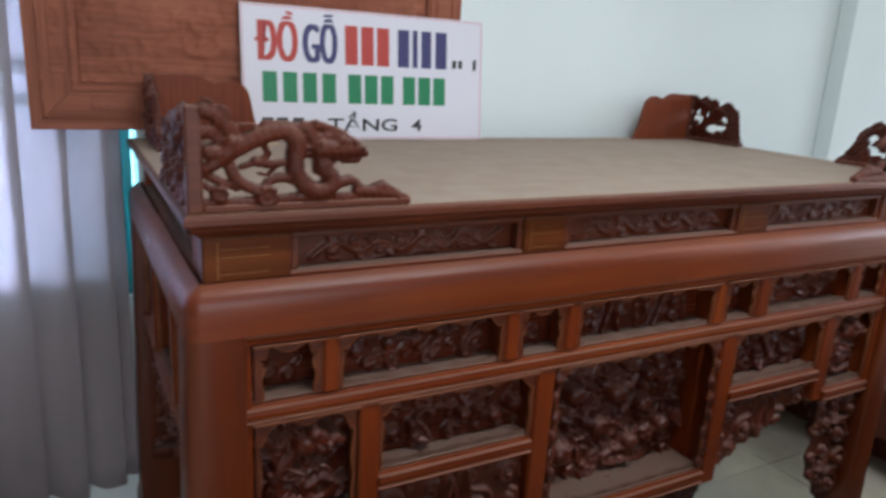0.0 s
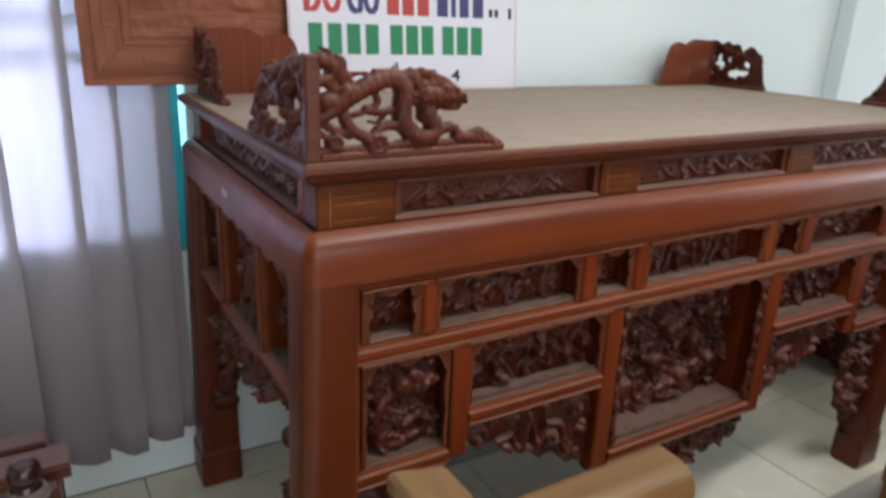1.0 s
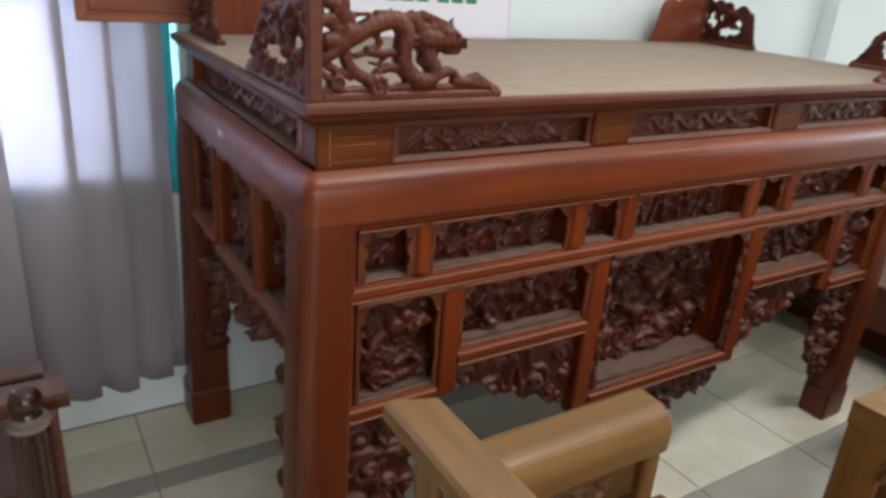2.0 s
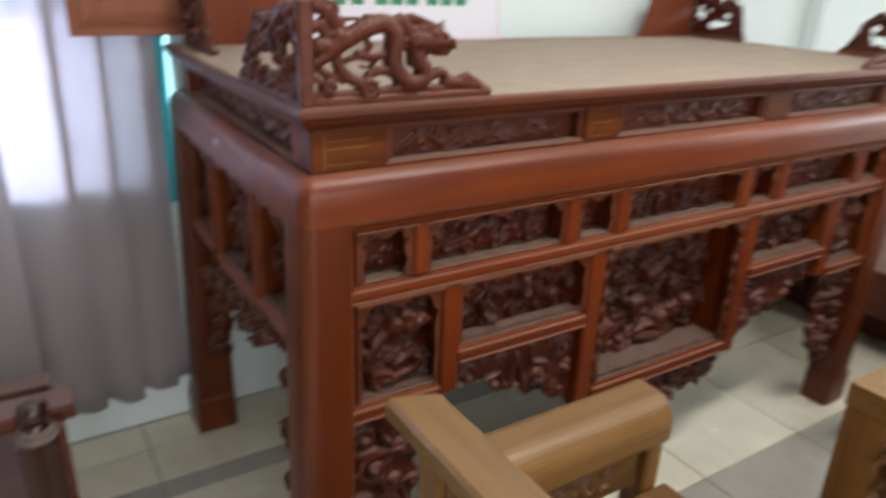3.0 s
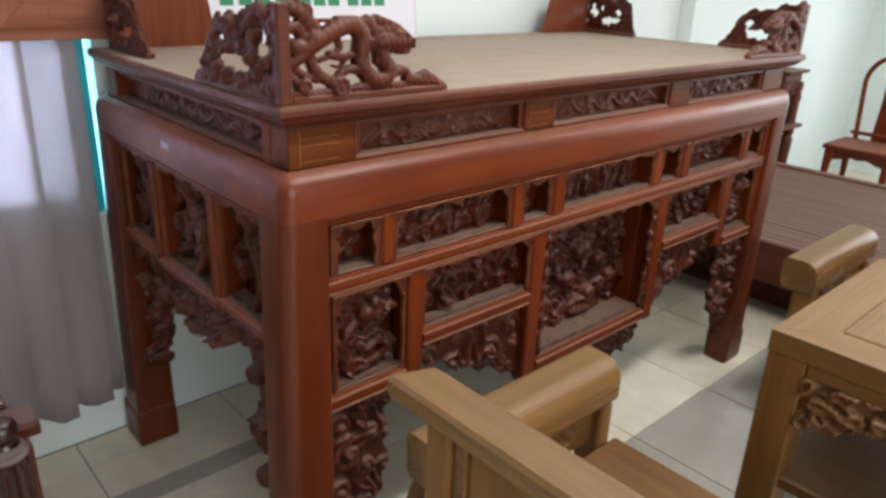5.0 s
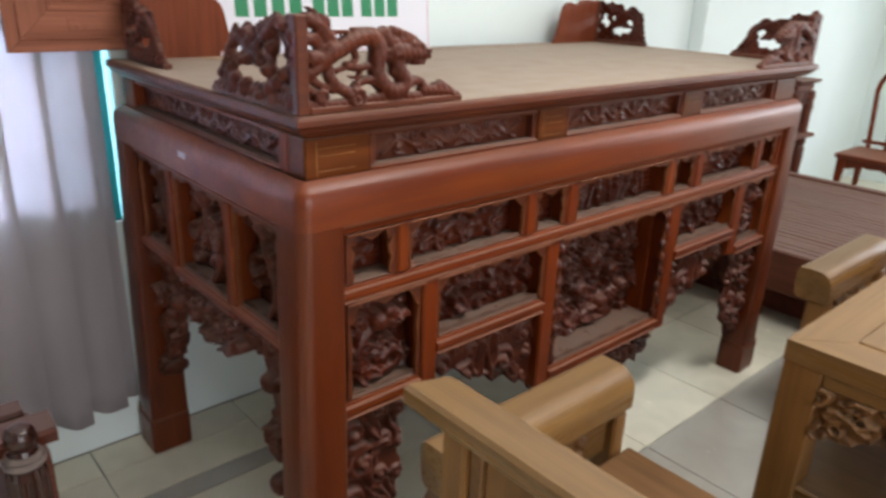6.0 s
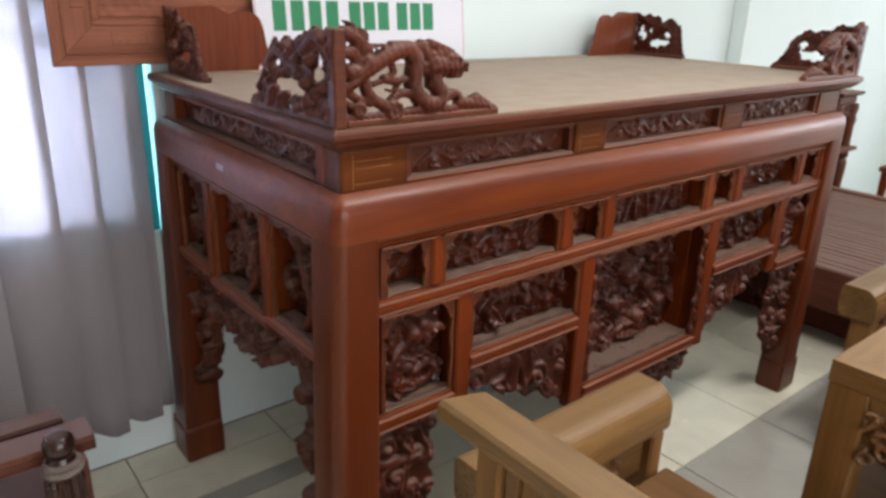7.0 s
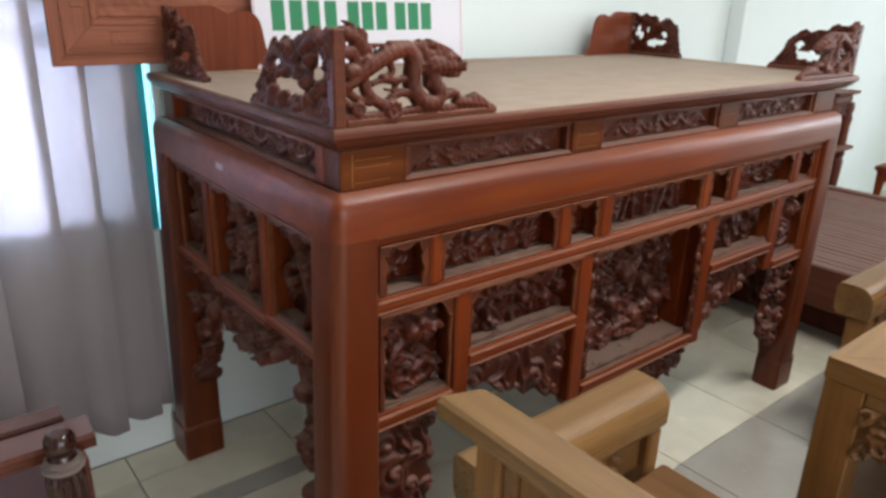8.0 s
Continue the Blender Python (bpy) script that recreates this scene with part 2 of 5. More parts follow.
def box(x0, x1, y0, y1, z0, z1, bevel=0.004, bm=None, seg=1):
    """A block with rounded edges."""
    b = bmesh.new()
    bmesh.ops.create_cube(b, size=1)
    for v in b.verts:
        v.co = ((x0 + x1) / 2 + v.co.x * (x1 - x0), (y0 + y1) / 2 + v.co.y * (y1 - y0), (z0 + z1) / 2 + v.co.z * (z1 - z0))
    if bevel:
        bmesh.ops.bevel(b, geom=b.edges[:], offset=min(bevel, 0.45 * min(x1 - x0, y1 - y0, z1 - z0)), segments=seg, affect="EDGES", profile=0.5)
    return merge(bm, b)


def merge(bm, b):
    if bm is None:
        return b
    tmp = bpy.data.meshes.new("tmp")
    b.to_mesh(tmp)
    b.free()
    bm.from_mesh(tmp)
    bpy.data.meshes.remove(tmp)
    return bm


def prism(outline, axis, a0, a1, bm=None):
    """Extrudes an outline along an axis from a0 to a1. The outline's two numbers fill the other two axes in order."""
    b = bm or bmesh.new()

    def at(p, a):
        c = list(p)
        c.insert(axis, a)
        return c

    r0 = [b.verts.new(at(p, a0)) for p in outline]
    r1 = [b.verts.new(at(p, a1)) for p in outline]
    n = len(outline)
    fs = [b.faces.new((r0[i], r0[(i + 1) % n], r1[(i + 1) % n], r1[i])) for i in range(n)]
    fs += [b.faces.new(r0[::-1]), b.faces.new(r1)]
    bmesh.ops.recalc_face_normals(b, faces=fs)
    return b


def ring_moulding(outline, w, d, bm=None):
    """Runs a profile (how far out, height) round a rectangle w by d with mitred corners."""
    b = bm or bmesh.new()
    loops = []
    for o, z in outline:
        loops.append([b.verts.new(p) for p in ((-o, -o, z), (w + o, -o, z), (w + o, d + o, z), (-o, d + o, z))])
    n = len(outline)
    fs = []
    for i in range(n):
        for k in range(4):
            p, q = loops[i], loops[(i + 1) % n]
            fs.append(b.faces.new((p[k], p[(k + 1) % 4], q[(k + 1) % 4], q[k])))
    bmesh.ops.recalc_face_normals(b, faces=fs)
    return b


def lathe(profile, x, y, seg=20, bm=None, flute=0.0, flutes=12):
    """Turns a profile of (radius, height) round an upright axis."""
    b = bm or bmesh.new()
    rings = []
    for r, z in profile:
        ring = []
        for k in range(seg):
            a = 2 * math.pi * k / seg
            rr = r * (1 - flute * (0.5 + 0.5 * math.cos(flutes * a)))
            ring.append(b.verts.new((x + rr * math.cos(a), y + rr * math.sin(a), z)))
        rings.append(ring)
    fs = []
    for p, q in zip(rings, rings[1:]):
        fs += [b.faces.new((p[k], p[(k + 1) % seg], q[(k + 1) % seg], q[k])) for k in range(seg)]
    fs += [b.faces.new(rings[0][::-1]), b.faces.new(rings[-1])]
    bmesh.ops.recalc_face_normals(b, faces=fs)
    return b


def arc_strokes(rng, w, h, count, size):
    """Samples of curling leaf and cloud strokes strewn over w by h: rows of u, v, radius, lift."""
    out = []
    for _ in range(count):
        u, v = rng.uniform(0, w), rng.uniform(0, h)
        kind = rng.random()
        a, turn = rng.uniform(0, 6.28), rng.choice((-1, 1))
        s = size * rng.uniform(0.6, 1.35)
        up = rng.uniform(0, 1.0) * size
        if kind < 0.52:     # scroll
            r = s * 1.25
            for k in range(22):
                f = k / 21
                ang = a + turn * f * 6.0
                rad = r * (1 - 0.85 * f)
                out.append((u + rad * math.cos(ang), v + rad * math.sin(ang), s * (0.13 + 0.17 * math.sin(3.1 * f)), up))
        elif kind < 0.965:  # leaf
            for k in range(18):
                f = k / 17
                ang = a + turn * f * 1.6
                out.append((u + 3.4 * s * (f - 0.5) * math.cos(ang), v + 3.4 * s * (f - 0.5) * math.sin(ang), s * (0.05 + 0.31 * math.sin(3.0 * f + 0.1) * (1 - 0.4 * f)), up * (0.6 + 0.5 * f)))
        else:               # fruit or bud
            out.append((u, v, s * 0.6, up))
            for k in range(6):
                out.append((u + s * 0.75 * math.cos(a + k * 1.05), v + s * 0.75 * math.sin(a + k * 1.05), s * 0.30, up * 0.7))
    return out


def largest(ok):
    """Keeps the largest connected patch of a mask."""
    lab = np.zeros(ok.shape, int)
    best, size, n = 0, 0, 0
    for i, j in np.argwhere(ok):
        if lab[i, j]:
            continue
        n += 1
        todo, count = [(i, j)], 0
        lab[i, j] = n
        while todo:
            a, b = todo.pop()
            count += 1
            for c, d in ((a + 1, b), (a - 1, b), (a, b + 1), (a, b - 1)):
                if 0 <= c < ok.shape[0] and 0 <= d < ok.shape[1] and ok[c, d] and not lab[c, d]:
                    lab[c, d] = n
                    todo.append((c, d))
        if count > size:
            best, size = n, count
    return lab == best


def relief(samples, u0, u1, v0, v1, step, place, mask=None, back=0.35, floor=None, rough=0.0004, scales=0.0, soften=2):
    """A carving: round strokes merged into one height field over (u, v). place(u, v, d) gives the point at depth d.
    Without floor it is pierced, with a back of its own; with floor it is a closed slab of that least height."""
    us, vs = np.arange(u0, u1 + step / 2, step), np.arange(v0, v1 + step / 2, step)
    U, V = np.meshgrid(us, vs, indexing="ij")
    Hh = np.full(U.shape, -1.0)
    for u, v, r, lift in samples:
        i0, i1 = np.searchsorted(us, u - r), np.searchsorted(us, u + r)
        j0, j1 = np.searchsorted(vs, v - r), np.searchsorted(vs, v + r)
        if i0 >= i1 or j0 >= j1:
            continue
        d2 = (U[i0:i1, j0:j1] - u) ** 2 + (V[i0:i1, j0:j1] - v) ** 2
        hh = np.where(d2 < r * r, lift + np.sqrt(np.maximum(r * r - d2, 0)), -1.0)
        Hh[i0:i1, j0:j1] = np.maximum(Hh[i0:i1, j0:j1], hh)
    if floor is not None:
        Hh = np.maximum(Hh, floor)
    ok = Hh > -0.5
    if mask is not None:
        ok &= mask(U, V)
    for _ in range(soften):        # worn, rounded forms
        total, count = np.where(ok, Hh, 0.0) * 2, np.where(ok, 2.0, 0.0)
        for axis in (0, 1):
            for k in (-1, 1):
                live = np.roll(ok, k, axis)
                total += np.where(live, np.roll(Hh, k, axis), 0.0)
                count += live
        Hh = np.where(ok, total / np.maximum(count, 1), Hh)
    Hh = Hh + scales * np.sin(U * 420 + 2 * np.sin(V * 300)) * np.sin(V * 420)
    Hh = Hh + np.random.RandomState(7).uniform(-rough, rough, Hh.shape)
    if floor is None:
        ok = largest(ok)
    cell = ok[:-1, :-1] & ok[1:, :-1] & ok[1:, 1:] & ok[:-1, 1:]
    used = np.zeros(ok.shape, bool)
    for a, b in ((slice(0, -1), slice(0, -1)), (slice(1, None), slice(0, -1)), (slice(1, None), slice(1, None)), (slice(0, -1), slice(1, None))):
        used[a, b] |= cell
    idx = np.full(ok.shape, -1)
    n = int(used.sum())
    idx[used] = np.arange(n)
    uu, vv, hh = U[used], V[used], Hh[used]
    verts = np.concatenate([np.stack(np.broadcast_arrays(*place(uu, vv, d)), 1) for d in (hh, -np.maximum(hh, 0.002) * back)])
    ci, cj = np.nonzero(cell)
    q = np.stack([idx[ci, cj], idx[ci + 1, cj], idx[ci + 1, cj + 1], idx[ci, cj + 1]], 1)
    es = np.concatenate([q[:, [k, (k + 1) % 4]] for k in range(4)])
    key, turned = es[:, 0] * (2 * n) + es[:, 1], es[:, 1] * (2 * n) + es[:, 0]
    rim = es[~np.isin(key, turned)]
    sides = np.stack([rim[:, 1], rim[:, 0], rim[:, 0] + n, rim[:, 1] + n], 1)
    faces = np.concatenate([q, q[:, ::-1] + n, sides])
    verts, faces = verts.tolist(), faces.tolist()
    mesh = bpy.data.meshes.new("relief")
    mesh.from_pydata(verts, [], faces)
    mesh.polygons.foreach_set("use_smooth", [True] * len(mesh.polygons))
    mesh.update()
    return mesh


def front_of(x0, z0, y):
    return lambda u, v, d: (x0 + u, y - d, z0 + v)


def left_of(y0, z0, x):
    return lambda u, v, d: (x - d, y0 - u, z0 + v)


def right_of(y0, z0, x):
    return lambda u, v, d: (x + d, y0 + u, z0 + v)


def sweep(out, line, r0, r1, lift=0.0, n=8, bulge=0.0):
    """Adds a smooth tapering stroke through a few turning points."""
    m = len(line) - 1
    for k in range(m):
        p0, p1, p2, p3 = line[max(k - 1, 0)], line[k], line[k + 1], line[min(k + 2, m)]
        for f in np.linspace(0, 1, n):
            c = [0.5 * (2 * p1[i] + (p2[i] - p0[i]) * f + (2 * p0[i] - 5 * p1[i] + 4 * p2[i] - p3[i]) * f * f + (3 * p1[i] - p0[i] - 3 * p2[i] + p3[i]) * f ** 3) for i in (0, 1)]
            g = (k + f) / m
            out.append((c[0], c[1], r0 + (r1 - r0) * g + bulge * math.sin(math.pi * g), lift))


def locks(out, rng, u, v, ru, rv, count, size, lean):
    """Adds curling locks of a mane round a middle."""
    for _ in range(count):
        a, r = rng.uniform(0, 6.28), rng.random() ** 0.5
        x, y = u + ru * r * math.cos(a), v + rv * r * math.sin(a)
        t, s = lean + rng.uniform(-0.7, 0.7), size * rng.uniform(0.7, 1.3)
        h = rng.uniform(0.001, 0.011)
        sweep(out, [(x, y), (x + s * math.cos(t), y + s * math.sin(t)), (x + 1.7 * s * math.cos(t + 0.5), y + 1.7 * s * math.sin(t + 0.5))], 0.0055, 0.002, h, 5, 0.001)


def curl(out, rng, u, v, s, up):
    """A C-scroll that tapers into its own middle."""
    a, turn, r = rng.uniform(0, 6.28), rng.choice((-1, 1)), s * rng.uniform(0.75, 1.0)
    for f in np.linspace(0, 1, 34):
        ang, rad = a + turn * 5.8 * f, r * (1 - 0.82 * f)
        out.append((u + rad * math.cos(ang), v + rad * math.sin(ang), s * (0.10 + 0.13 * math.sin(math.pi * min(1.0, 0.25 + f))), up + 0.35 * s * f))


def cupped_leaf(out, rng, u, v, s, up, a=None):
    """A pointed leaf with raised edges, a vein and a turned tip."""
    a = rng.uniform(0, 6.28) if a is None else a
    bend, long = rng.uniform(-1.1, 1.1), s * rng.uniform(1.7, 2.6)
    x, y = u, v
    for f in np.linspace(0, 1, 22):
        ang = a + bend * f
        wide = 0.52 * s * math.sin(math.pi * (0.08 + 0.86 * f) ** 0.8) * (1 + 0.12 * math.sin(24 * f))
        for g in (-1.0, -0.5, 0.0, 0.5, 1.0):
            lift = up + s * (0.30 * abs(g) + 0.40 * f * f) + (0.10 * s if g == 0 else 0.0)
            out.append((x - g * wide * math.sin(ang), y + g * wide * math.cos(ang), s * (0.12 if g else 0.09), lift))
        x, y = x + long / 22 * math.cos(ang), y + long / 22 * math.sin(ang)


def fruit(out, rng, u, v, s, up):
    """A round fruit with a cleft, or a rosette of petals."""
    if rng.random() < 0.55:
        out.append((u, v, 0.62 * s, up + 0.15 * s))
        out.append((u + 0.16 * s, v + 0.10 * s, 0.50 * s, up + 0.26 * s))
    else:
        a = rng.uniform(0, 6.28)
        for k in range(6):
            out.append((u + 0.48 * s * math.cos(a + 1.047 * k), v + 0.48 * s * math.sin(a + 1.047 * k), 0.30 * s, up + 0.20 * s))
        out.append((u, v, 0.22 * s, up + 0.42 * s))


def scrollwork(rng, w, h, size, fruits=0.10, mirror=True):
    """High carving that covers a field: curls, cupped leaves, twigs and fruits on a loose grid, mirrored about its middle."""
    out = []
    half = w / 2 if mirror else w
    rows, cols = max(1, round(h / (1.35 * size))), max(1, round(half / (1.35 * size)))
    for i in range(rows):
        for k in range(cols):
            u = half * (k + 0.5 + rng.uniform(-0.35, 0.35)) / cols
            v = h * (i + 0.5 + rng.uniform(-0.35, 0.35)) / rows
            s, up, kind, one = size * rng.uniform(0.7, 1.15), rng.uniform(0.05, 0.60) * size, rng.random(), []
            if kind < fruits:
                fruit(one, rng, u, v, s, up)
            elif kind < 0.40 + fruits:
                curl(one, rng, u, v, s, up)
            elif kind < 0.82:
                cupped_leaf(one, rng, u, v, s, up)
            else:
                t = rng.uniform(0, 6.28)
                sweep(one, [(u, v), (u + s * math.cos(t), v + s * math.sin(t)), (u + 1.7 * s * math.cos(t + 0.8), v + 1.7 * s * math.sin(t + 0.8)), (u + 1.9 * s * math.cos(t + 1.4), v + 1.9 * s * math.sin(t + 1.4))], 0.20 * s, 0.08 * s, up, 9)
            out += one + ([(w - p[0], p[1], p[2], p[3]) for p in one] if mirror else [])
    return out


def spray(rng, w, h, size):
    """A bough that runs along the middle of a low panel, with leaves, blossoms and curls thrown off on both sides; the ends stay plain."""
    out, n = [], max(4, int(w / (1.40 * size)))
    line = [(w * (0.09 + 0.80 * k / n), h * (0.42 + 0.18 * math.sin(1.9 * k + rng.uniform(-0.5, 0.5)))) for k in range(n + 1)]
    sweep(out, line, 0.16 * size, 0.24 * size, 0.15 * size, 10)
    for k, (u, v) in enumerate(line):
        for _ in range(2):
            cupped_leaf(out, rng, u + rng.uniform(-0.4, 0.4) * size, v, size * rng.uniform(0.60, 0.90), rng.uniform(0.10, 0.45) * size, rng.uniform(0, 6.28))
        if k % 2:
            fruit(out, rng, u + rng.uniform(-0.3, 0.3) * size, v + rng.choice((-0.6, 0.6)) * size, 0.85 * size, 0.35 * size)
        else:
            curl(out, rng, u, v + rng.choice((-0.8, 0.8)) * size, 0.8 * size, 0.2 * size)
    return out


def volute(out, u, v, r, a, turn, thick, up, tail=0.0):
    """A rounded scroll end: one and a half turns that close on a raised eye, with a tail that runs on from its outer end."""
    for f in np.linspace(0, 1, 46):
        ang, rad = a + turn * 8.4 * f, r * (1 - 0.86 * f)
        out.append((u + rad * math.cos(ang), v + rad * math.sin(ang), thick * (1.0 - 0.35 * f), up + 0.5 * thick * f))
    out.append((u, v, thick * 1.05, up + 0.9 * thick))
    if tail:
        p, q = (u + r * math.cos(a), v + r * math.sin(a)), (turn * math.sin(a), -turn * math.cos(a))
        sweep(out, [p, (p[0] + 0.5 * tail * q[0], p[1] + 0.5 * tail * q[1]), (p[0] + tail * q[0] + 0.25 * tail * math.cos(a), p[1] + tail * q[1] + 0.25 * tail * math.sin(a))], thick, 0.45 * thick, up, 9)


def bamboo(rng, w, h):
    """Jointed canes leaning in a low panel, with long leaves between them."""
    out = []
    for k in range(7):
        u = w * (0.12 + 0.13 * k) + rng.uniform(-0.01, 0.01)
        lean = rng.uniform(-0.25, 0.45) * h
        for f in np.linspace(0, 1, 34):
            ringed = 0.0018 if (f * 4.0) % 1.0 < 0.10 else 0.0
            out.append((u + lean * f, h * f, 0.0070 + ringed, 0.006 + 0.004 * (k % 3)))
    for _ in range(16):
        cupped_leaf(out, rng, rng.uniform(0.04, 0.9) * w, rng.uniform(0.25, 0.8) * h, 0.015, rng.uniform(0.008, 0.016))
    return out


# ---- the showroom ----
WALL_Y, SILL, HEAD, WIN_R, WIN_L = 1.108, 0.770, 2.20, 0.036, -1.50
RX0, RX1, RY0, TOP = -5.0, 6.2, -4.2, 3.1

floor = tagged(part("floor", box(RX0 - 0.2, RX1 + 0.2, RY0 - 0.2, WALL_Y + 0.2, -0.12, -0.006, 0), grout), "cream and grey glazed floor tiles with dark joints", "floor", kind="structure")


def wall_with_hole(name, x0, x1, y0, y1, hole, along, label, mat=wall_paint):
    """A wall with one opening: hole is (from, to, sill, head) along the axis named."""
    a0, a1, s, h = hole
    b = bmesh.new()
    if along == "x":
        for q in ((x0, a0, 0, TOP), (a1, x1, 0, TOP), (a0, a1, 0, s), (a0, a1, h, TOP)):
            box(q[0], q[1], y0, y1, q[2], q[3], 0, b)
    else:
        for q in ((y0, a0, 0, TOP), (a1, y1, 0, TOP), (a0, a1, 0, s), (a0, a1, h, TOP)):
            box(x0, x1, q[0], q[1], q[2], q[3], 0, b)
    return tagged(part(name, b, mat), label, "wall", kind="structure")


wall_with_hole("wall_north", RX0, RX1, WALL_Y, WALL_Y + 0.16, (WIN_L, WIN_R, SILL, HEAD), "x", "white painted wall behind the altar table")
wall_with_hole("wall_east", RX1, RX1 + 0.2, RY0, WALL_Y + 0.16, (-2.9, -0.3, 0.8, 2.7), "y", "white painted wall with a wide window opening")
# out of view; its dark paint only lowers bounce and reflections
wall_with_hole("wall_south", RX0, RX1, RY0 - 0.2, RY0, (-1.95, 1.25, 0.5, 2.7), "x", "unseen wall with a wide opening, darkened to cut reflected light", dim_wall_paint)
tagged(part("wall_west", box(RX0 - 0.2, RX0, RY0, WALL_Y + 0.16, 0, TOP, 0), wall_paint), "white painted side wall", "wall", kind="structure")
tagged(part("ceiling", box(RX0 - 0.2, RX1 + 0.2, RY0 - 0.2, WALL_Y + 0.2, TOP, TOP + 0.15, 0), ceiling_paint), "white flat ceiling", "ceiling", kind="structure")
tagged(part("column", box(3.16, 5.30, 1.02, WALL_Y - 0.001, 0.0, TOP - 0.001, 0.006), wall_paint), "white painted pilaster standing proud of the wall", "column", kind="structure")
tagged(part("baseboard", box(RX0, 3.155, WALL_Y - 0.003, WALL_Y - 0.0005, 0.0, 0.005, 0.001), grout), "dark joint line along the foot of the wall", "baseboard", kind="structure")

win = tagged(new("window_1"), "window with a teal metal frame behind the curtain", "window", kind="structure")
win.location = (WIN_L, WALL_Y + 0.010, SILL)
W, Hw = WIN_R - WIN_L, HEAD - SILL
part("jamb", box(W - 0.044, W - 0.0175, 0.004, 0.030, 0.002, Hw - 0.002, 0.003), alu, win)
part("jamb", box(0.001, 0.045, 0.004, 0.07, 0.002, Hw - 0.002, 0.003), alu, win)
part("window_sill", box(0.046, W - 0.045, 0.004, 0.07, 0.002, 0.03, 0.003), alu, win)
part("window_head", box(0.046, W - 0.045, 0.004, 0.07, Hw - 0.045, Hw - 0.002, 0.003), alu, win)
part("sash_rail", box(0.046, W - 0.10, 0.012, 0.030, 0.031, 0.080, 0.003), alu, win)
part("sash_stile", box(W - 0.092, W - 0.0445, 0.004, 0.030, 0.031, Hw - 0.046, 0.003), alu, win)
for z in (0.578, 0.672):
    part("transom", box(0.046, W - 0.10, 0.012, 0.030, z, z + 0.026, 0.003), alu, win)
part("mullion", box(W / 2 - 0.02, W / 2 + 0.02, 0.01, 0.06, 0.031, Hw - 0.046, 0.003), alu, win)
for a, b_ in ((0.046, W / 2 - 0.021), (W / 2 + 0.021, W - 0.046)):
    pane = part("pane", box(a, b_, 0.036, 0.042, 0.031, Hw - 0.046, 0), glass, win)
    pane.visible_shadow = False
tagged(part("backdrop", box(-3.2, 1.2, 1.95, 1.97, 0.2, 3.2, 0), daylight), "bright hazy daylight outside the window", "backdrop", kind="structure")


def curtain():
    """Hanging cloth with deep uneven folds and a dipping hem."""
    b = bmesh.new()
    x0, x1, top, nz = -1.62, -0.010, 2.45, 26
    edges = (-1.62, -1.44, -1.22, -1.06, -0.85, -0.645, -0.470, -0.300, -0.178, -0.068, -0.010)
    tall = (1.0, 0.7, 0.9, 0.7, 1.0, 0.8, 0.95, 1.0, 0.85, 0.4)
    line = []      # the cloth's way along the rail: x, and how far forward of the wall
    for n, (e0, e1) in enumerate(zip(edges, edges[1:])):
        w = e1 - e0
        lap = 0.0 if n == len(edges) - 2 else min(0.22 * w, 0.034)
        for f in np.linspace(0, 1, 26, endpoint=False):
            swell = 0.08 + 0.92 * math.sin(0.5 * math.pi * min(1.0, 1.25 * f)) ** 1.6
            ripple = 0.06 * math.sin(9.0 * f + 2 * n) * math.sin(math.pi * f)
            line.append((e0 + (w + lap) * f, tall[n] * (swell + ripple)))
        for f in np.linspace(0, 1, 9, endpoint=False):      # the fold turns back behind itself
            if lap:
                line.append((e1 + lap * (1 - f) + 0.004 * math.sin(math.pi * f), tall[n] * (1 - f) ** 0.8 + 0.08 * f))
    cols = []
    for x, d in line:
        near = min(1.0, max(0.0, (-0.27 - x) / 0.10))
        deep = 0.028 + 0.034 * near
        dip = 0.048 * d - 0.010 * math.sin(x * 11.0 + 0.8) - 0.024
        col = []
        for k in range(nz + 1):
            f = k / nz
            z = 0.152 - dip + (top - 0.152) * f
            lean = 0.030 * (f - 0.42) * math.exp(-((x + 0.17) / 0.25) ** 2) * min(1.0, max(0.0, x1 - x) / 0.03)
            sway = 0.003 * math.sin(5 * x + 2.2 * z) * (1 - f)
            col.append(b.verts.new((x + lean, 1.100 - deep * d * (1.0 - 0.25 * f) - abs(sway), z)))
        cols.append(col)
    for p, q in zip(cols, cols[1:]):
        for k in range(nz):
            b.faces.new((p[k], q[k], q[k + 1], p[k + 1]))
    root = thing("curtain", (0, 0, 0), "long mauve grey curtain hanging in folds before a bright window", "curtain")
    ob = part("cloth", b, curtain_cloth, root, smooth=True)
    sol = ob.modifiers.new("thick", "SOLIDIFY")
    sol.thickness = 0.0015
    part("rail", prism([(1.055 + 0.012 * math.cos(a * 0.785), 2.46 + 0.012 * math.sin(a * 0.785)) for a in range(8)], 0, x0 - 0.05, x1 + 0.05), alu, root, "thin curtain rail")
    for k in range(12):
        xx = x0 + 0.07 + k * (x1 - x0 - 0.1) / 11
        part("hook", box(xx - 0.004, xx + 0.004, 1.045, 1.065, 2.425, 2.474, 0.002), alu, root)


curtain()


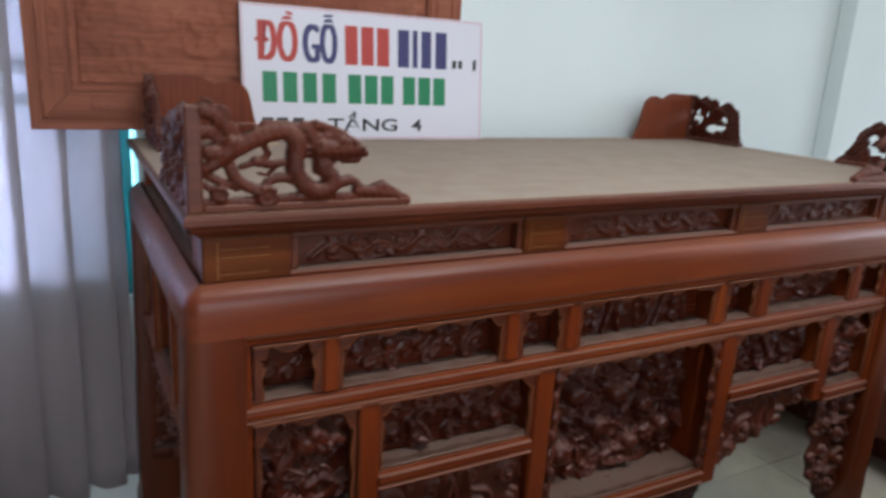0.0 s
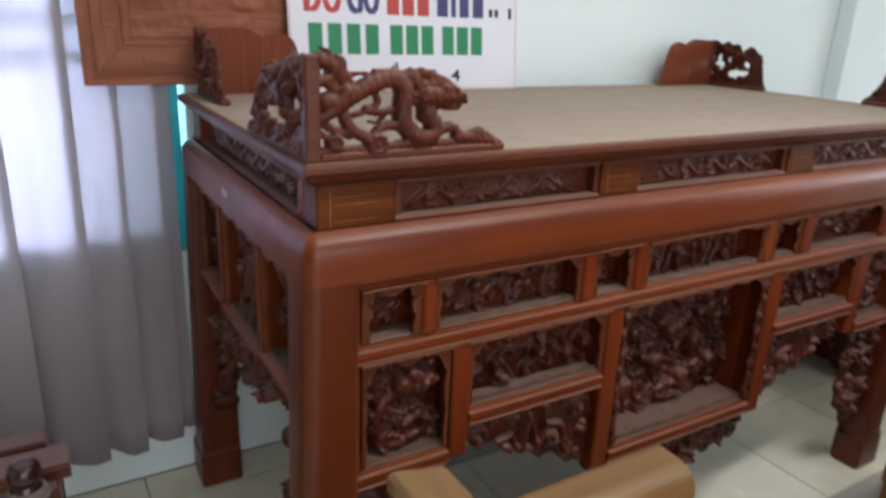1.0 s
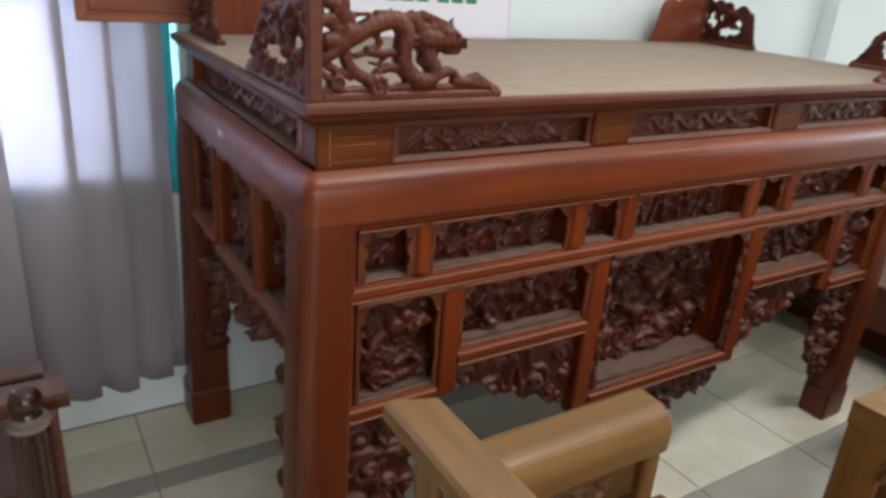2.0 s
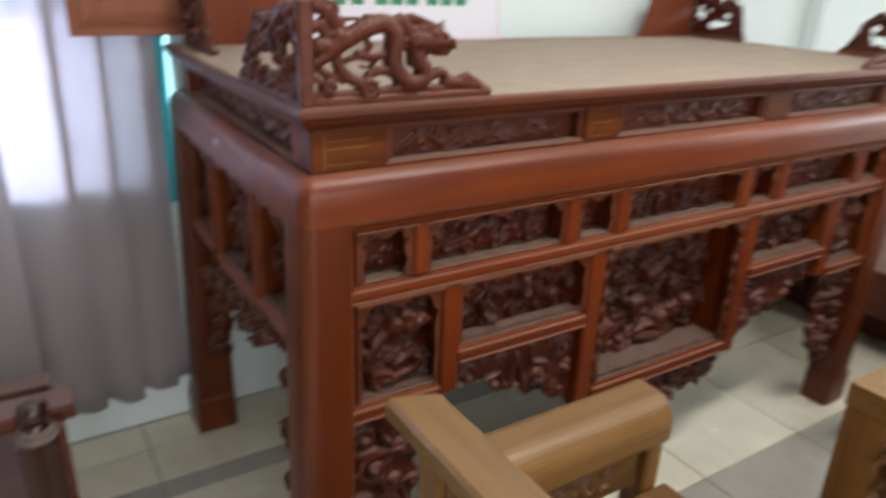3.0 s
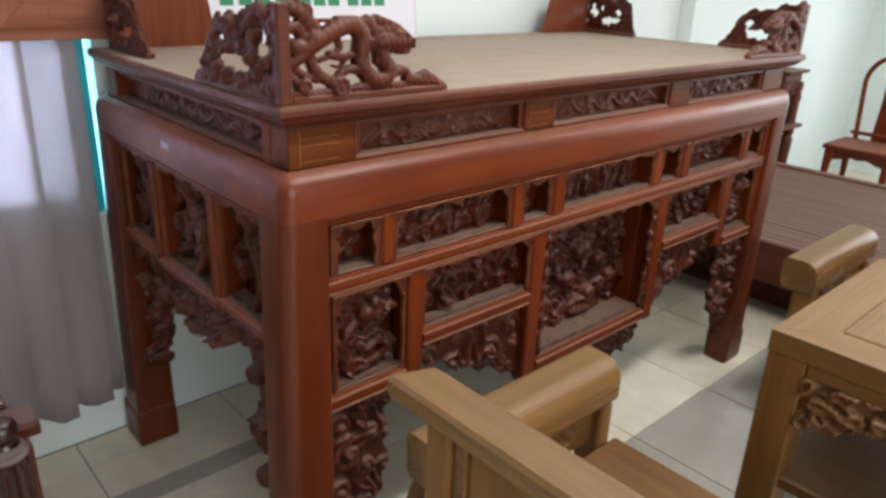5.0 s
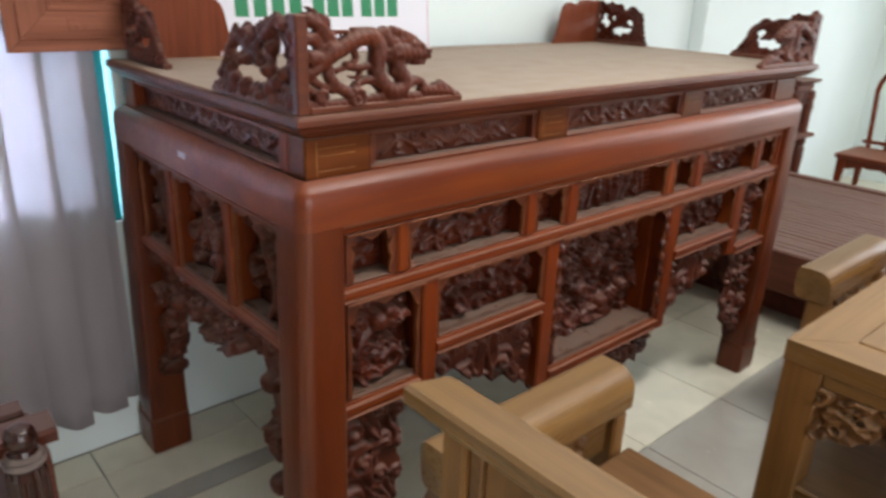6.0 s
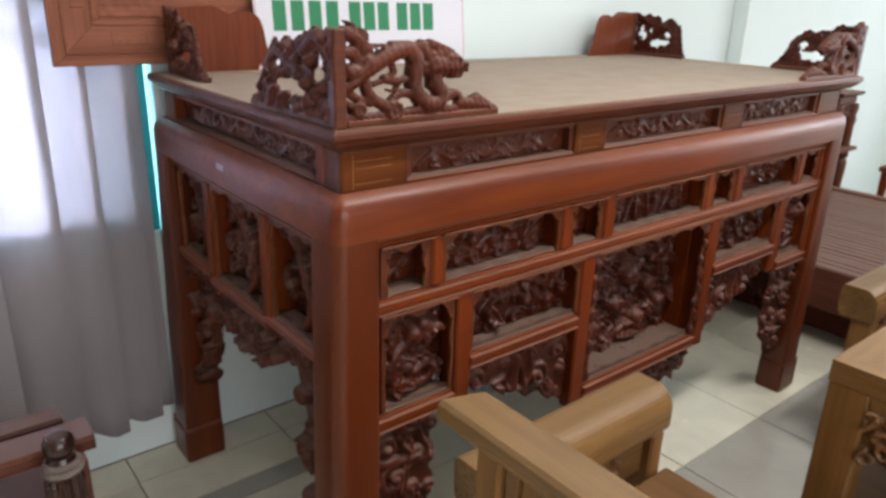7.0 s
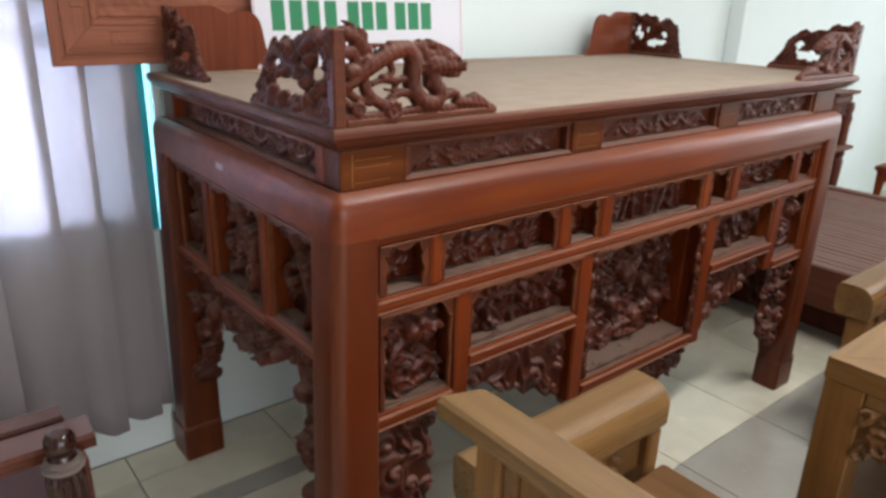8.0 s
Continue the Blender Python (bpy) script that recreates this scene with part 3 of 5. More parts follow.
def tube_lamp(x, y):
    """An assumed ceiling batten with a fluorescent tube, out of view, over a fill lamp."""
    root = thing("ceiling_light", (x, y, 0), "assumed white fluorescent batten on the unseen ceiling", "lamp", "ceiling battens")
    part("batten", box(-0.62, 0.62, -0.05, 0.05, 3.045, 3.0995, 0.004), white_board, root)
    part("end_cap", box(-0.62, -0.60, -0.02, 0.02, 3.0, 3.0445, 0.003), white_board, root)
    part("end_cap", box(0.60, 0.62, -0.02, 0.02, 3.0, 3.0445, 0.003), white_board, root)
    part("tube", prism([(0.014 * math.cos(k * math.pi / 5), 3.022 + 0.014 * math.sin(k * math.pi / 5)) for k in range(10)], 0, -0.60, 0.60), white_board, root)


tube_lamp(1.0, -0.9)
tube_lamp(4.2, -1.6)


def dark_wall_line():
    """A thin dark line that runs down the wall from the window's corner."""
    pts = [(0.014 - 0.014 * f + 0.0012 * math.sin(9 * f), 1.1048, 0.772 - 0.66 * f) for f in np.linspace(0, 1, 16)]
    b = bmesh.new()
    rings = [[b.verts.new((x + 0.0028 * math.cos(a), y + 0.0028 * math.sin(a), z)) for a in [2 * math.pi * k / 8 for k in range(8)]] for x, y, z in pts]
    for p, q in zip(rings, rings[1:]):
        for k in range(8):
            b.faces.new((p[k], p[(k + 1) % 8], q[(k + 1) % 8], q[k]))
    b.faces.new(rings[0])
    b.faces.new(rings[-1][::-1])
    bmesh.ops.recalc_face_normals(b, faces=b.faces[:])
    tagged(part("cable", b, dark_line_paint), "thin dark line down the wall beside the curtain", "cable")


dark_wall_line()

# ---- the altar table ----
L, D = 2.150, 1.055
LT = 2.212      # the top reaches further over the far end
table = thing("altar_table", (0, 0, 0), "large red-brown carved wooden altar table with a dusty top", "table")


def rounded_ring(outline, w, d, radius, seg=5):
    """Runs a profile (how far out, height) round a rectangle w by d with rounded corners."""
    b = bmesh.new()
    loops = []
    for o, z in outline:
        r = max(radius + o, 0.001)
        loop = []
        for cx, cy, a0 in ((radius, radius, 180), (w - radius, radius, 270), (w - radius, d - radius, 0), (radius, d - radius, 90)):
            for k in range(seg + 1):
                a = radians(a0 + 90 * k / seg)
                loop.append(b.verts.new((cx + r * math.cos(a), cy + r * math.sin(a), z)))
        loops.append(loop)
    n, m = len(outline), len(loops[0])
    fs = []
    for i in range(n):
        p, q = loops[i], loops[(i + 1) % n]
        fs += [b.faces.new((p[k], p[(k + 1) % m], q[(k + 1) % m], q[k])) for k in range(m)]
    bmesh.ops.recalc_face_normals(b, faces=fs)
    return b


part("top_edge", ring_moulding([(-0.10, 1.262), (-0.013, 1.263), (-0.007, 1.261), (-0.005, 1.256), (-0.005, 1.246), (-0.009, 1.242), (-0.014, 1.239), (-0.017, 1.232), (-0.025, 1.227), (-0.032, 1.220), (-0.10, 1.216)], LT, D), dull_red, table, "moulded table edge")
part("top_board", box(0.101, LT - 0.101, 0.101, D - 0.101, 1.230, 1.2635, 0), tabletop, table, "flat top covered in grey-brown dust")
part("top_border", box(0.014, LT - 0.014, 0.014, 0.1005, 1.2632, 1.2642, 0), tabletop, table)
part("top_border", box(0.014, LT - 0.014, D - 0.1005, D - 0.014, 1.2632, 1.2642, 0), tabletop, table)
part("top_border", box(0.014, 0.1005, 0.101, D - 0.101, 1.2632, 1.2642, 0), tabletop, table)
part("top_border", box(LT - 0.1005, LT - 0.014, 0.101, D - 0.101, 1.2632, 1.2642, 0), tabletop, table)
part("waist_core", box(0.068, L - 0.068, 0.068, D - 0.068, 1.10, 1.222, 0), backing, table)
part("apron", rounded_ring([(-0.10, 1.140), (-0.034, 1.1395), (-0.022, 1.1355), (-0.010, 1.127), (-0.003, 1.116), (0, 1.102), (0, 1.082), (0, 1.046), (-0.10, 1.046)], L, D, 0.030), apron_wood, table, "rounded polished apron", smooth=True)


def frieze(rng, w, h):
    """A sinuous body along a low frieze, with a scroll in each of its bends and leaves thrown off; the ground stays plain."""
    out, n = [], max(5, round(0.86 * w / 0.046))
    line = [(w * (0.06 + 0.88 * k / n), h * (0.48 + (0.20 if k % 2 else -0.20) + rng.uniform(-0.06, 0.06))) for k in range(n + 1)]
    sweep(out, line, 0.0050, 0.0072, 0.004, 12)
    for k, (u, v) in enumerate(line[1:-1]):
        g = -1 if v > 0.5 * h else 1
        volute(out, u + rng.uniform(-0.005, 0.005), v + g * 0.36 * h, 0.0125, 1.57 * g, rng.choice((-1, 1)), 0.0036, 0.004, 0.018)
        for _ in range(2):
            cupped_leaf(out, rng, u + rng.uniform(-0.016, 0.016), v, 0.014, 0.004, rng.uniform(0, 6.28))
    return out


Z0, Z1 = 1.1365, 1.217       # the waist
WAIST = [(0.036, 0.190), (0.690, 0.802), (L - 0.802, L - 0.690), (L - 0.190, L - 0.036)]
for a, b_ in WAIST:
    part("waist_block", box(a, b_, 0.036, 0.10, Z0, Z1, 0.003), honey, table, "honey-brown plain block")
    big = b_ - a > 0.13
    q0, q1 = a + (0.024 if big else 0.016), b_ - (0.040 if big else 0.024)
    for f in ((q0, q0 + 0.0025, Z0 + 0.006, Z1 - 0.008), (q0 + 0.006, q1, Z0 + 0.014, Z0 + 0.0158), (q0 + 0.006, q1, Z0 + 0.044, Z0 + 0.0455), (q0 + 0.006, q1, Z1 - 0.022, Z1 - 0.0205)):
        part("inlay", box(f[0], f[1], 0.0350, 0.0375, f[2], f[3], 0.0004), inlay_wood, table, "thin light inlaid line")
    part("block_joint", box(b_ - 0.006, b_ - 0.003, 0.0352, 0.0375, Z0 + 0.002, Z1 - 0.002, 0.0004), backing, table)
FOOT_MOULD = [(0.035, Z0 + 0.0034), (0.036, Z0 + 0.007), (0.041, Z0 + 0.008), (0.043, Z0 + 0.011), (0.052, Z0 + 0.0125), (0.070, Z0 + 0.0125), (0.070, Z0 + 0.0034)]
for (_, a), (b_, _) in zip(WAIST, WAIST[1:]):
    part("waist_rail", prism(FOOT_MOULD, 0, a, b_), sill, table, "dusty sloping moulding")
    part("waist_rail", box(a, b_, 0.040, 0.07, Z1 - 0.010, Z1, 0.003), dull_red, table)
    part("waist_stile", box(a, a + 0.014, 0.043, 0.07, Z0 + 0.012, Z1 - 0.010, 0.002), dull_red, table)
    part("waist_stile", box(b_ - 0.014, b_, 0.043, 0.07, Z0 + 0.012, Z1 - 0.010, 0.002), dull_red, table)
    w, h = b_ - a - 0.03, Z1 - Z0 - 0.024
    rng = random.Random(int(a * 1000))
    ss = frieze(rng, w, h)
    link("waist_carving", relief(ss, 0, w, 0, h, 0.0020, front_of(a + 0.015, Z0 + 0.012, 0.067), floor=0.001, back=0.0), frieze_wood, table, "carved scroll and dragon frieze")
for side, xs in (("left", (0.036, 0.10)), ("right", (L - 0.10, L - 0.036))):
    for ya, yb in ((0.101, 0.136), (D - 0.122, D - 0.036)):
        part("waist_block", box(xs[0], xs[1], ya, yb, Z0, Z1, 0.003), redz, table)
    part("waist_rail", box(xs[0] + 0.004, xs[1], 0.136, D - 0.122, Z1 - 0.010, Z1, 0.003), redy, table)
    part("waist_rail", prism([(p if side == "left" else L - p, z) for p, z in FOOT_MOULD], 1, 0.136, D - 0.122), sill, table, "dusty sloping moulding")
    w, h = D - 0.264, Z1 - Z0 - 0.024
    ss = frieze(random.Random(32), w, h)
    place = left_of(D - 0.125, Z0 + 0.012, 0.066) if side == "left" else right_of(0.139, Z0 + 0.012, L - 0.066)
    link("waist_carving", relief(ss, 0, w, 0, h, 0.0022, place, floor=0.001, back=0.0), frieze_wood, table, "carved scroll and dragon frieze")
part("waist_back", box(0.101, L - 0.101, D - 0.066, D - 0.036, Z0, Z1, 0.003), redx, table)


# legs with stepped feet


def leg_block(x0, y0):
    """A square leg with its outer corner rounded like the apron's; its outer sides spread a little towards the floor."""
    sx, sy = (-1 if x0 == 0 else 1), (0 if y0 == 0 else 1)
    b = bmesh.new()
    rings = []
    for z in (1.0459, 0.60, FOOT):
        out = SPREAD * (1.046 - z) / 1.046
        xa, xb = (x0 - out, x0 + LW) if sx < 0 else (x0, x0 + LW + out)
        ya, yb = y0, y0 + LW + sy * out
        ring = []
        for cx, cy, a0 in ((0, 0, 180), (1, 0, 270), (1, 1, 0), (0, 1, 90)):
            outer = (sx < 0) == (cx == 0) and (y0 == 0) == (cy == 0)
            r = 0.030 if outer else 0.008
            ox, oy = (xa + r if cx == 0 else xb - r), (ya + r if cy == 0 else yb - r)
            ring += [b.verts.new((ox + r * math.cos(radians(a0 + 90 * k / 4)), oy + r * math.sin(radians(a0 + 90 * k / 4)), z)) for k in range(5)]
        rings.append(ring)
    n = len(rings[0])
    fs = [b.faces.new((p[k], p[(k + 1) % n], q[(k + 1) % n], q[k])) for p, q in zip(rings, rings[1:]) for k in range(n)]
    fs += [b.faces.new(rings[0]), b.faces.new(rings[-1][::-1])]
    bmesh.ops.recalc_face_normals(b, faces=fs)
    return b


FOOT, SPREAD = 0.128, 0.024
LW = 0.100
for x0, y0 in ((0.0, 0.0), (L - LW, 0.0), (0.0, D - LW), (L - LW, D - LW)):
    leg = part("leg", leg_block(x0, y0), leg_wood, table, "square polished leg", smooth=True)
    xa, xb = (x0 - SPREAD - 0.002, x0 + LW + 0.003) if x0 == 0 else (x0 - 0.003, x0 + LW + SPREAD + 0.002)
    ya, yb = (y0 - 0.001, y0 + LW + 0.003) if y0 == 0 else (y0 - 0.003, y0 + LW + SPREAD + 0.002)
    part("foot", box(xa, xb, ya, yb, 0.0, FOOT - 0.0005, 0.012, seg=3), leg_wood, leg)
    part("foot_line", box(xa + 0.003, xb - 0.003, ya + 0.001, yb - 0.002, FOOT - 0.0004, FOOT + 0.003, 0.001), highlight_bead_wood, leg, "thin light line above the foot")


def scallop(u0, u1, z0, at, deep, side=None):
    """A low wavy lip that stands along the front of a sill, facing the front (or an end, where side says which way is in)."""
    n = max(10, int((u1 - u0) / 0.006))
    b = bmesh.new()
    rows = []
    for i in range(n + 1):
        t = i / n
        u = u0 + (u1 - u0) * t
        top = z0 + deep * (0.55 + 0.35 * math.sin(t * (u1 - u0) * 75) + 0.5 * abs(2 * t - 1) ** 3)
        if side is None:
            row = [(u, at, z0), (u, at, top), (u, at + 0.010, top), (u, at + 0.010, z0)]
        else:
            row = [(at, u, z0), (at, u, top), (at + side * 0.010, u, top), (at + side * 0.010, u, z0)]
        rows.append([b.verts.new(c) for c in row])
    fs = []
    for p, q in zip(rows, rows[1:]):
        fs += [b.faces.new((p[k], p[(k + 1) % 4], q[(k + 1) % 4], q[k])) for k in range(4)]
    fs += [b.faces.new(rows[0]), b.faces.new(rows[-1][::-1])]
    bmesh.ops.recalc_face_normals(b, faces=fs)
    return b


def opening_lip(w, h, place, lobes=3, side=0.010, top=0.016):
    """The thin board that lines an opening: a wavy edge along its head and scrolled corners, with a worn edge whose
    highlight is painted.
    Returns the board and the edge, both open towards the sill."""
    n, inner = 60, []
    for k in range(9):
        f = k / 8
        inner.append((side * (0.8 + 0.28 * math.sin(f * 11.0) * (0.4 + f)), 0.80 * h * f))
    for k in range(n + 1):
        t = k / n
        s = abs(2 * t - 1)
        drop = top * (0.42 + 0.30 * math.cos(2 * math.pi * lobes * (t - 0.5)) + 0.95 * max(0.0, (s - 0.78) / 0.22) ** 2)
        inner.append((side * 1.2 + (w - 2.4 * side) * t, h - min(drop, 0.28 * h)))
    for k in range(9):
        f = 1 - k / 8
        inner.append((w - side * (0.8 + 0.28 * math.sin(f * 11.0) * (0.4 + f)), 0.80 * h * f))
    m = len(inner)
    outer = []
    for k, (u, v) in enumerate(inner):
        outer.append((0.0, v) if k < 9 else ((w, v) if k >= m - 9 else (u, h)))
    outer[9], outer[m - 10] = (0.0, h), (w, h)

    def strip(p, q, d0, d1):
        b = bmesh.new()
        rows = [[b.verts.new(place(a[0], a[1], d0)), b.verts.new(place(c[0], c[1], d0)), b.verts.new(place(c[0], c[1], d1)), b.verts.new(place(a[0], a[1], d1))] for a, c in zip(p, q)]
        fs = []
        for r, s in zip(rows, rows[1:]):
            fs += [b.faces.new((r[j], r[(j + 1) % 4], s[(j + 1) % 4], s[j])) for j in range(4)]
        fs += [b.faces.new(rows[0]), b.faces.new(rows[-1][::-1])]
        bmesh.ops.recalc_face_normals(b, faces=fs)
        return b

    cu, cv = w / 2, 0.3 * h
    rim = [(u + (cu - u) / math.hypot(cu - u, cv - v) * 0.0028, v + (cv - v) / math.hypot(cu - u, cv - v) * 0.0028) for u, v in inner]
    return strip(outer, inner, 0.0, -0.010), strip(inner, rim, 0.0015, -0.008)


def lined_opening(w, h, place, mat, lobes=3, side=0.010, top=0.016):
    board, rim = opening_lip(w, h, place, lobes, side, top)
    lip = part("lip", board, mat, table, "wavy inner lip")
    part("lip_edge", rim, highlight_bead_wood, lip, "worn edge with a painted highlight")


def rail_profile(z0, z1, y0, y1):
    """A rail's section: a rounded nose with a bead below and a sill running back."""
    h = z1 - z0
    return [(y0 + 0.006, z0), (y0, z0 + 0.003), (y0 + 0.001, z0 + 0.20 * h), (y0 + 0.004, z0 + 0.24 * h), (y0 - 0.002, z0 + 0.34 * h), (y0 - 0.004, z0 + 0.55 * h), (y0 - 0.002, z0 + 0.76 * h), (y0 + 0.004, z0 + 0.86 * h), (y0 + 0.007, z0 + 0.88 * h), (y0 + 0.009, z1), (y1, z1 + 0.003), (y1, z0)]


def front_rail(x0, x1, z0, z1, back=0.085):
    rail = part("rail", prism(rail_profile(z0, z1, 0.016, back), 0, x0, x1), redx, table, "moulded cross rail")
    h = z1 - z0
    for k in (0.16, 0.86):
        part("rail_bead", box(x0 + 0.001, x1 - 0.001, 0.0098, 0.020, z0 + k * h - 0.0012, z0 + k * h + 0.0012, 0.0006), highlight_bead_wood, rail, "thin bead coloured pale as an edge highlight")
    part("sill", box(x0 + 0.003, x1 - 0.003, 0.028, back - 0.001, z1 + 0.0025, z1 + 0.007, 0.002), sill, rail, "ledge under thick dust")


def front_stile(x0, x1, z0, z1, back=0.085):
    part("stile", box(x0, x1, 0.018, back, z0, z1, 0.005), redz, table)


def front_panel(x0, x1, z0, z1, deep, strokes, lip=0.022):
    """A recessed carved panel between rails and stiles."""
    part("panel_back", box(x0 - 0.012, x1 + 0.012, deep, deep + 0.012, z0 - 0.006, z1 + 0.002, 0), backing, table)
    w, h = x1 - x0, z1 - z0
    link("panel_carving", relief(strokes, 0, w, 0, h, 0.0024, front_of(x0, z0, deep - 0.001), floor=0.001, back=0.0), carved, table, "deeply carved flowers, birds and scrolls")
    if lip:
        lined_opening(w, h, front_of(x0, z0, 0.024), dull_red, max(2, int(w / 0.085)), min(0.008, 0.05 * w), lip)
        part("sill_lip", scallop(x0 + 0.004, x1 - 0.004, z0 + 0.002, 0.034, 0.0055), sill_edge, table)
        part("opening_bead", box(x0 - 0.006, x1 + 0.006, 0.0115, 0.0175, z1 - 0.0045, z1 + 0.0008, 0.0014), highlight_bead_wood, table)


bead = [(0.020, 1.0455), (0.014, 1.041), (0.014, 1.036), (0.020, 1.033), (0.016, 1.028), (0.016, 1.023), (0.021, 1.019), (0.085, 1.019), (0.085, 1.0455)]
part("head_rail", prism(bead, 0, LW - 0.004, L - LW + 0.004), redx, table, "double-beaded head rail")
IN0, IN1 = LW - 0.006, L - LW + 0.006
part("head_bead", box(IN0, IN1, 0.0080, 0.0145, 1.0365, 1.0425, 0.0016), highlight_bead_wood, table, "thin bead coloured pale as an edge highlight")
part("side_bead", box(IN0, IN0 + 0.018, 0.020, 0.085, 0.585, 1.019, 0.004), redz, table)
part("side_bead", box(IN1 - 0.018, IN1, 0.020, 0.085, 0.585, 1.019, 0.004), redz, table)

# upper row: seven openings, the small ones left open to a dark board
front_rail(IN0, IN1, 0.866, 0.900)
ROW1 = [(0.118, 0.246), (0.277, 0.652), (0.688, 0.818), (0.853, L - 0.853), (L - 0.818, L - 0.688), (L - 0.652, L - 0.277), (L - 0.246, L - 0.118)]
for i, (a, b_) in enumerate(ROW1):
    if i:
        front_stile(ROW1[i - 1][1], a, 0.903, 1.019)
    wide = b_ - a > 0.2
    rng, ww = random.Random(100 + i), b_ - a
    if wide:
        front_panel(a, b_, 0.903, 1.019, 0.084, bamboo(rng, ww, 0.116) if i == 3 else spray(rng, ww, 0.116, 0.026))
    else:
        front_panel(a, b_, 0.903, 1.019, 0.086, scrollwork(rng, 0.75 * ww, 0.06, 0.022, 0.3, False), lip=0.0)
        lined_opening(b_ - a, 0.115, front_of(a, 0.903, 0.026), dull_red, 1, 0.016, 0.027)
        part("opening_bead", box(a - 0.006, b_ + 0.006, 0.0115, 0.0175, 1.0150, 1.0198, 0.0014), highlight_bead_wood, table)

# lower tiers
for flip in (False, True):
    def X(a, b_, flip=flip):
        return (L - b_, L - a) if flip else (a, b_)

    k = 40 if flip else 0
    front_stile(*X(0.322, 0.368), 0.590, 0.865)
    front_stile(*X(0.747, 0.800), 0.418, 0.865, 0.125)
    front_rail(*X(0.100, 0.317), 0.584, 0.622)
    front_rail(*X(0.365, 0.746), 0.662, 0.700)
    beast, rng = [], random.Random(230 + k)
    sweep(beast, [(0.150, 0.030), (0.100, 0.022), (0.055, 0.050), (0.050, 0.100), (0.085, 0.140)], 0.011, 0.015, 0.004)
    locks(beast, rng, 0.060, 0.150, 0.036, 0.034, 34, 0.014, 2.2)
    locks(beast, rng, 0.075, 0.085, 0.052, 0.048, 50, 0.015, 4.4)
    for _ in range(7):
        cupped_leaf(beast, rng, rng.uniform(0.04, 0.13), rng.uniform(0.03, 0.12), 0.024, rng.uniform(0.0, 0.010))
    beast += [(0.105, 0.160, 0.030, 0.008), (0.128, 0.172, 0.022, 0.020), (0.118, 0.184, 0.017, 0.026), (0.160, 0.166, 0.015, 0.022), (0.172, 0.160, 0.011, 0.026), (0.135, 0.140, 0.014, 0.014), (0.155, 0.138, 0.010, 0.014)]
    for du in (0.0, 0.024):
        beast.append((0.122 + du, 0.158, 0.006, 0.040))
    sweep(beast, [(0.110, 0.060), (0.145, 0.075), (0.160, 0.050), (0.150, 0.035)], 0.013, 0.009, 0.008)
    beast = [(p[0], p[1], p[2], p[3] + 0.022) for p in beast]
    front_panel(*X(0.118, 0.317), 0.628, 0.865, 0.088, scrollwork(random.Random(200 + k), 0.199, 0.237, 0.028, 0.05, False) + beast, lip=0.03)
    front_panel(*X(0.365, 0.746), 0.706, 0.865, 0.088, scrollwork(random.Random(201 + k), 0.381, 0.159, 0.030, 0.22, False), lip=0.022)
    wb = 0.380

    def edge(U, V, flip=flip):
        f = U / wb if not flip else 1 - U / wb
        return V > 0.200 - 0.175 * f - 0.022 * np.sin(f * 13) ** 2

    xa, xb = X(0.366, 0.746)
    mid, ss, rng = wb / 2, [], random.Random(300 + k)
    for g in (-1, 1):      # a pointed palmette in the middle, great scrolls beside it and lesser ones round them
        sweep(ss, [(mid, 0.070), (mid + g * 0.018, 0.105), (mid + g * 0.014, 0.150), (mid, 0.205)], 0.014, 0.005, 0.014)
        sweep(ss, [(mid, 0.112), (mid + g * 0.030, 0.120), (mid + g * 0.048, 0.160), (mid + g * 0.040, 0.205)], 0.010, 0.005, 0.010)
        turn0 = 1.4 if g > 0 else 1.74
        volute(ss, mid + g * 0.074, 0.128, 0.034, turn0, -g, 0.0095, 0.010, 0.040)
        volute(ss, mid + g * 0.148, 0.185, 0.030, turn0 - g * 1.2, g, 0.0085, 0.008, 0.030)
        volute(ss, mid + g * 0.120, 0.075, 0.024, turn0 + g * 2.0, g, 0.0080, 0.007, 0.030)
        volute(ss, mid + g * 0.040, 0.048, 0.020, turn0 + g, -g, 0.0075, 0.007, 0.020)
        volute(ss, mid + g * 0.165, 0.120, 0.018, turn0, -g, 0.0070, 0.009)
        for u, v, t in ((0.100, 0.205, 1.2), (0.058, 0.190, 1.9), (0.170, 0.225, 0.6), (0.105, 0.110, 5.2), (0.150, 0.060, 5.4), (0.075, 0.030, 4.4), (0.020, 0.215, 1.7)):
            cupped_leaf(ss, rng, mid + g * u, v, 0.017, 0.007, t if g > 0 else math.pi - t)
    link("bracket", relief(ss, 0, wb, 0.0, 0.243, 0.0026, front_of(xa, 0.418, 0.052), mask=edge, floor=0.003), carved_dusty_lit, table, "pierced carved bracket with scrolls")
    # the long bracket that runs down beside the leg
    wl_, hl = 0.205, 0.395
    ss, rng = [], random.Random(310 + k)
    for v, turn in ((0.060, 1), (0.150, -1), (0.245, 1), (0.335, -1)):      # great S-scrolls, one above the other
        volute(ss, 0.052 + 0.012 * turn, v, 0.040, 1.57 * turn, turn, 0.0120, 0.012, 0.055)
        volute(ss, 0.128 + 0.010 * turn, v + 0.040, 0.028, 1.57 - turn, -turn, 0.0095, 0.008, 0.045)
        cupped_leaf(ss, rng, 0.090, v + 0.010, 0.026, 0.010, 0.8 * turn)
        cupped_leaf(ss, rng, 0.020, v + 0.045, 0.024, 0.006, 1.6)
        volute(ss, 0.172, v + 0.015, 0.018, 2.0, turn, 0.0075, 0.008, 0.020)
    if flip:
        ss = [(wl_ - p[0], p[1], p[2], p[3]) for p in ss]

    def em(U, V, flip=flip):
        D_ = wl_ - U if flip else U
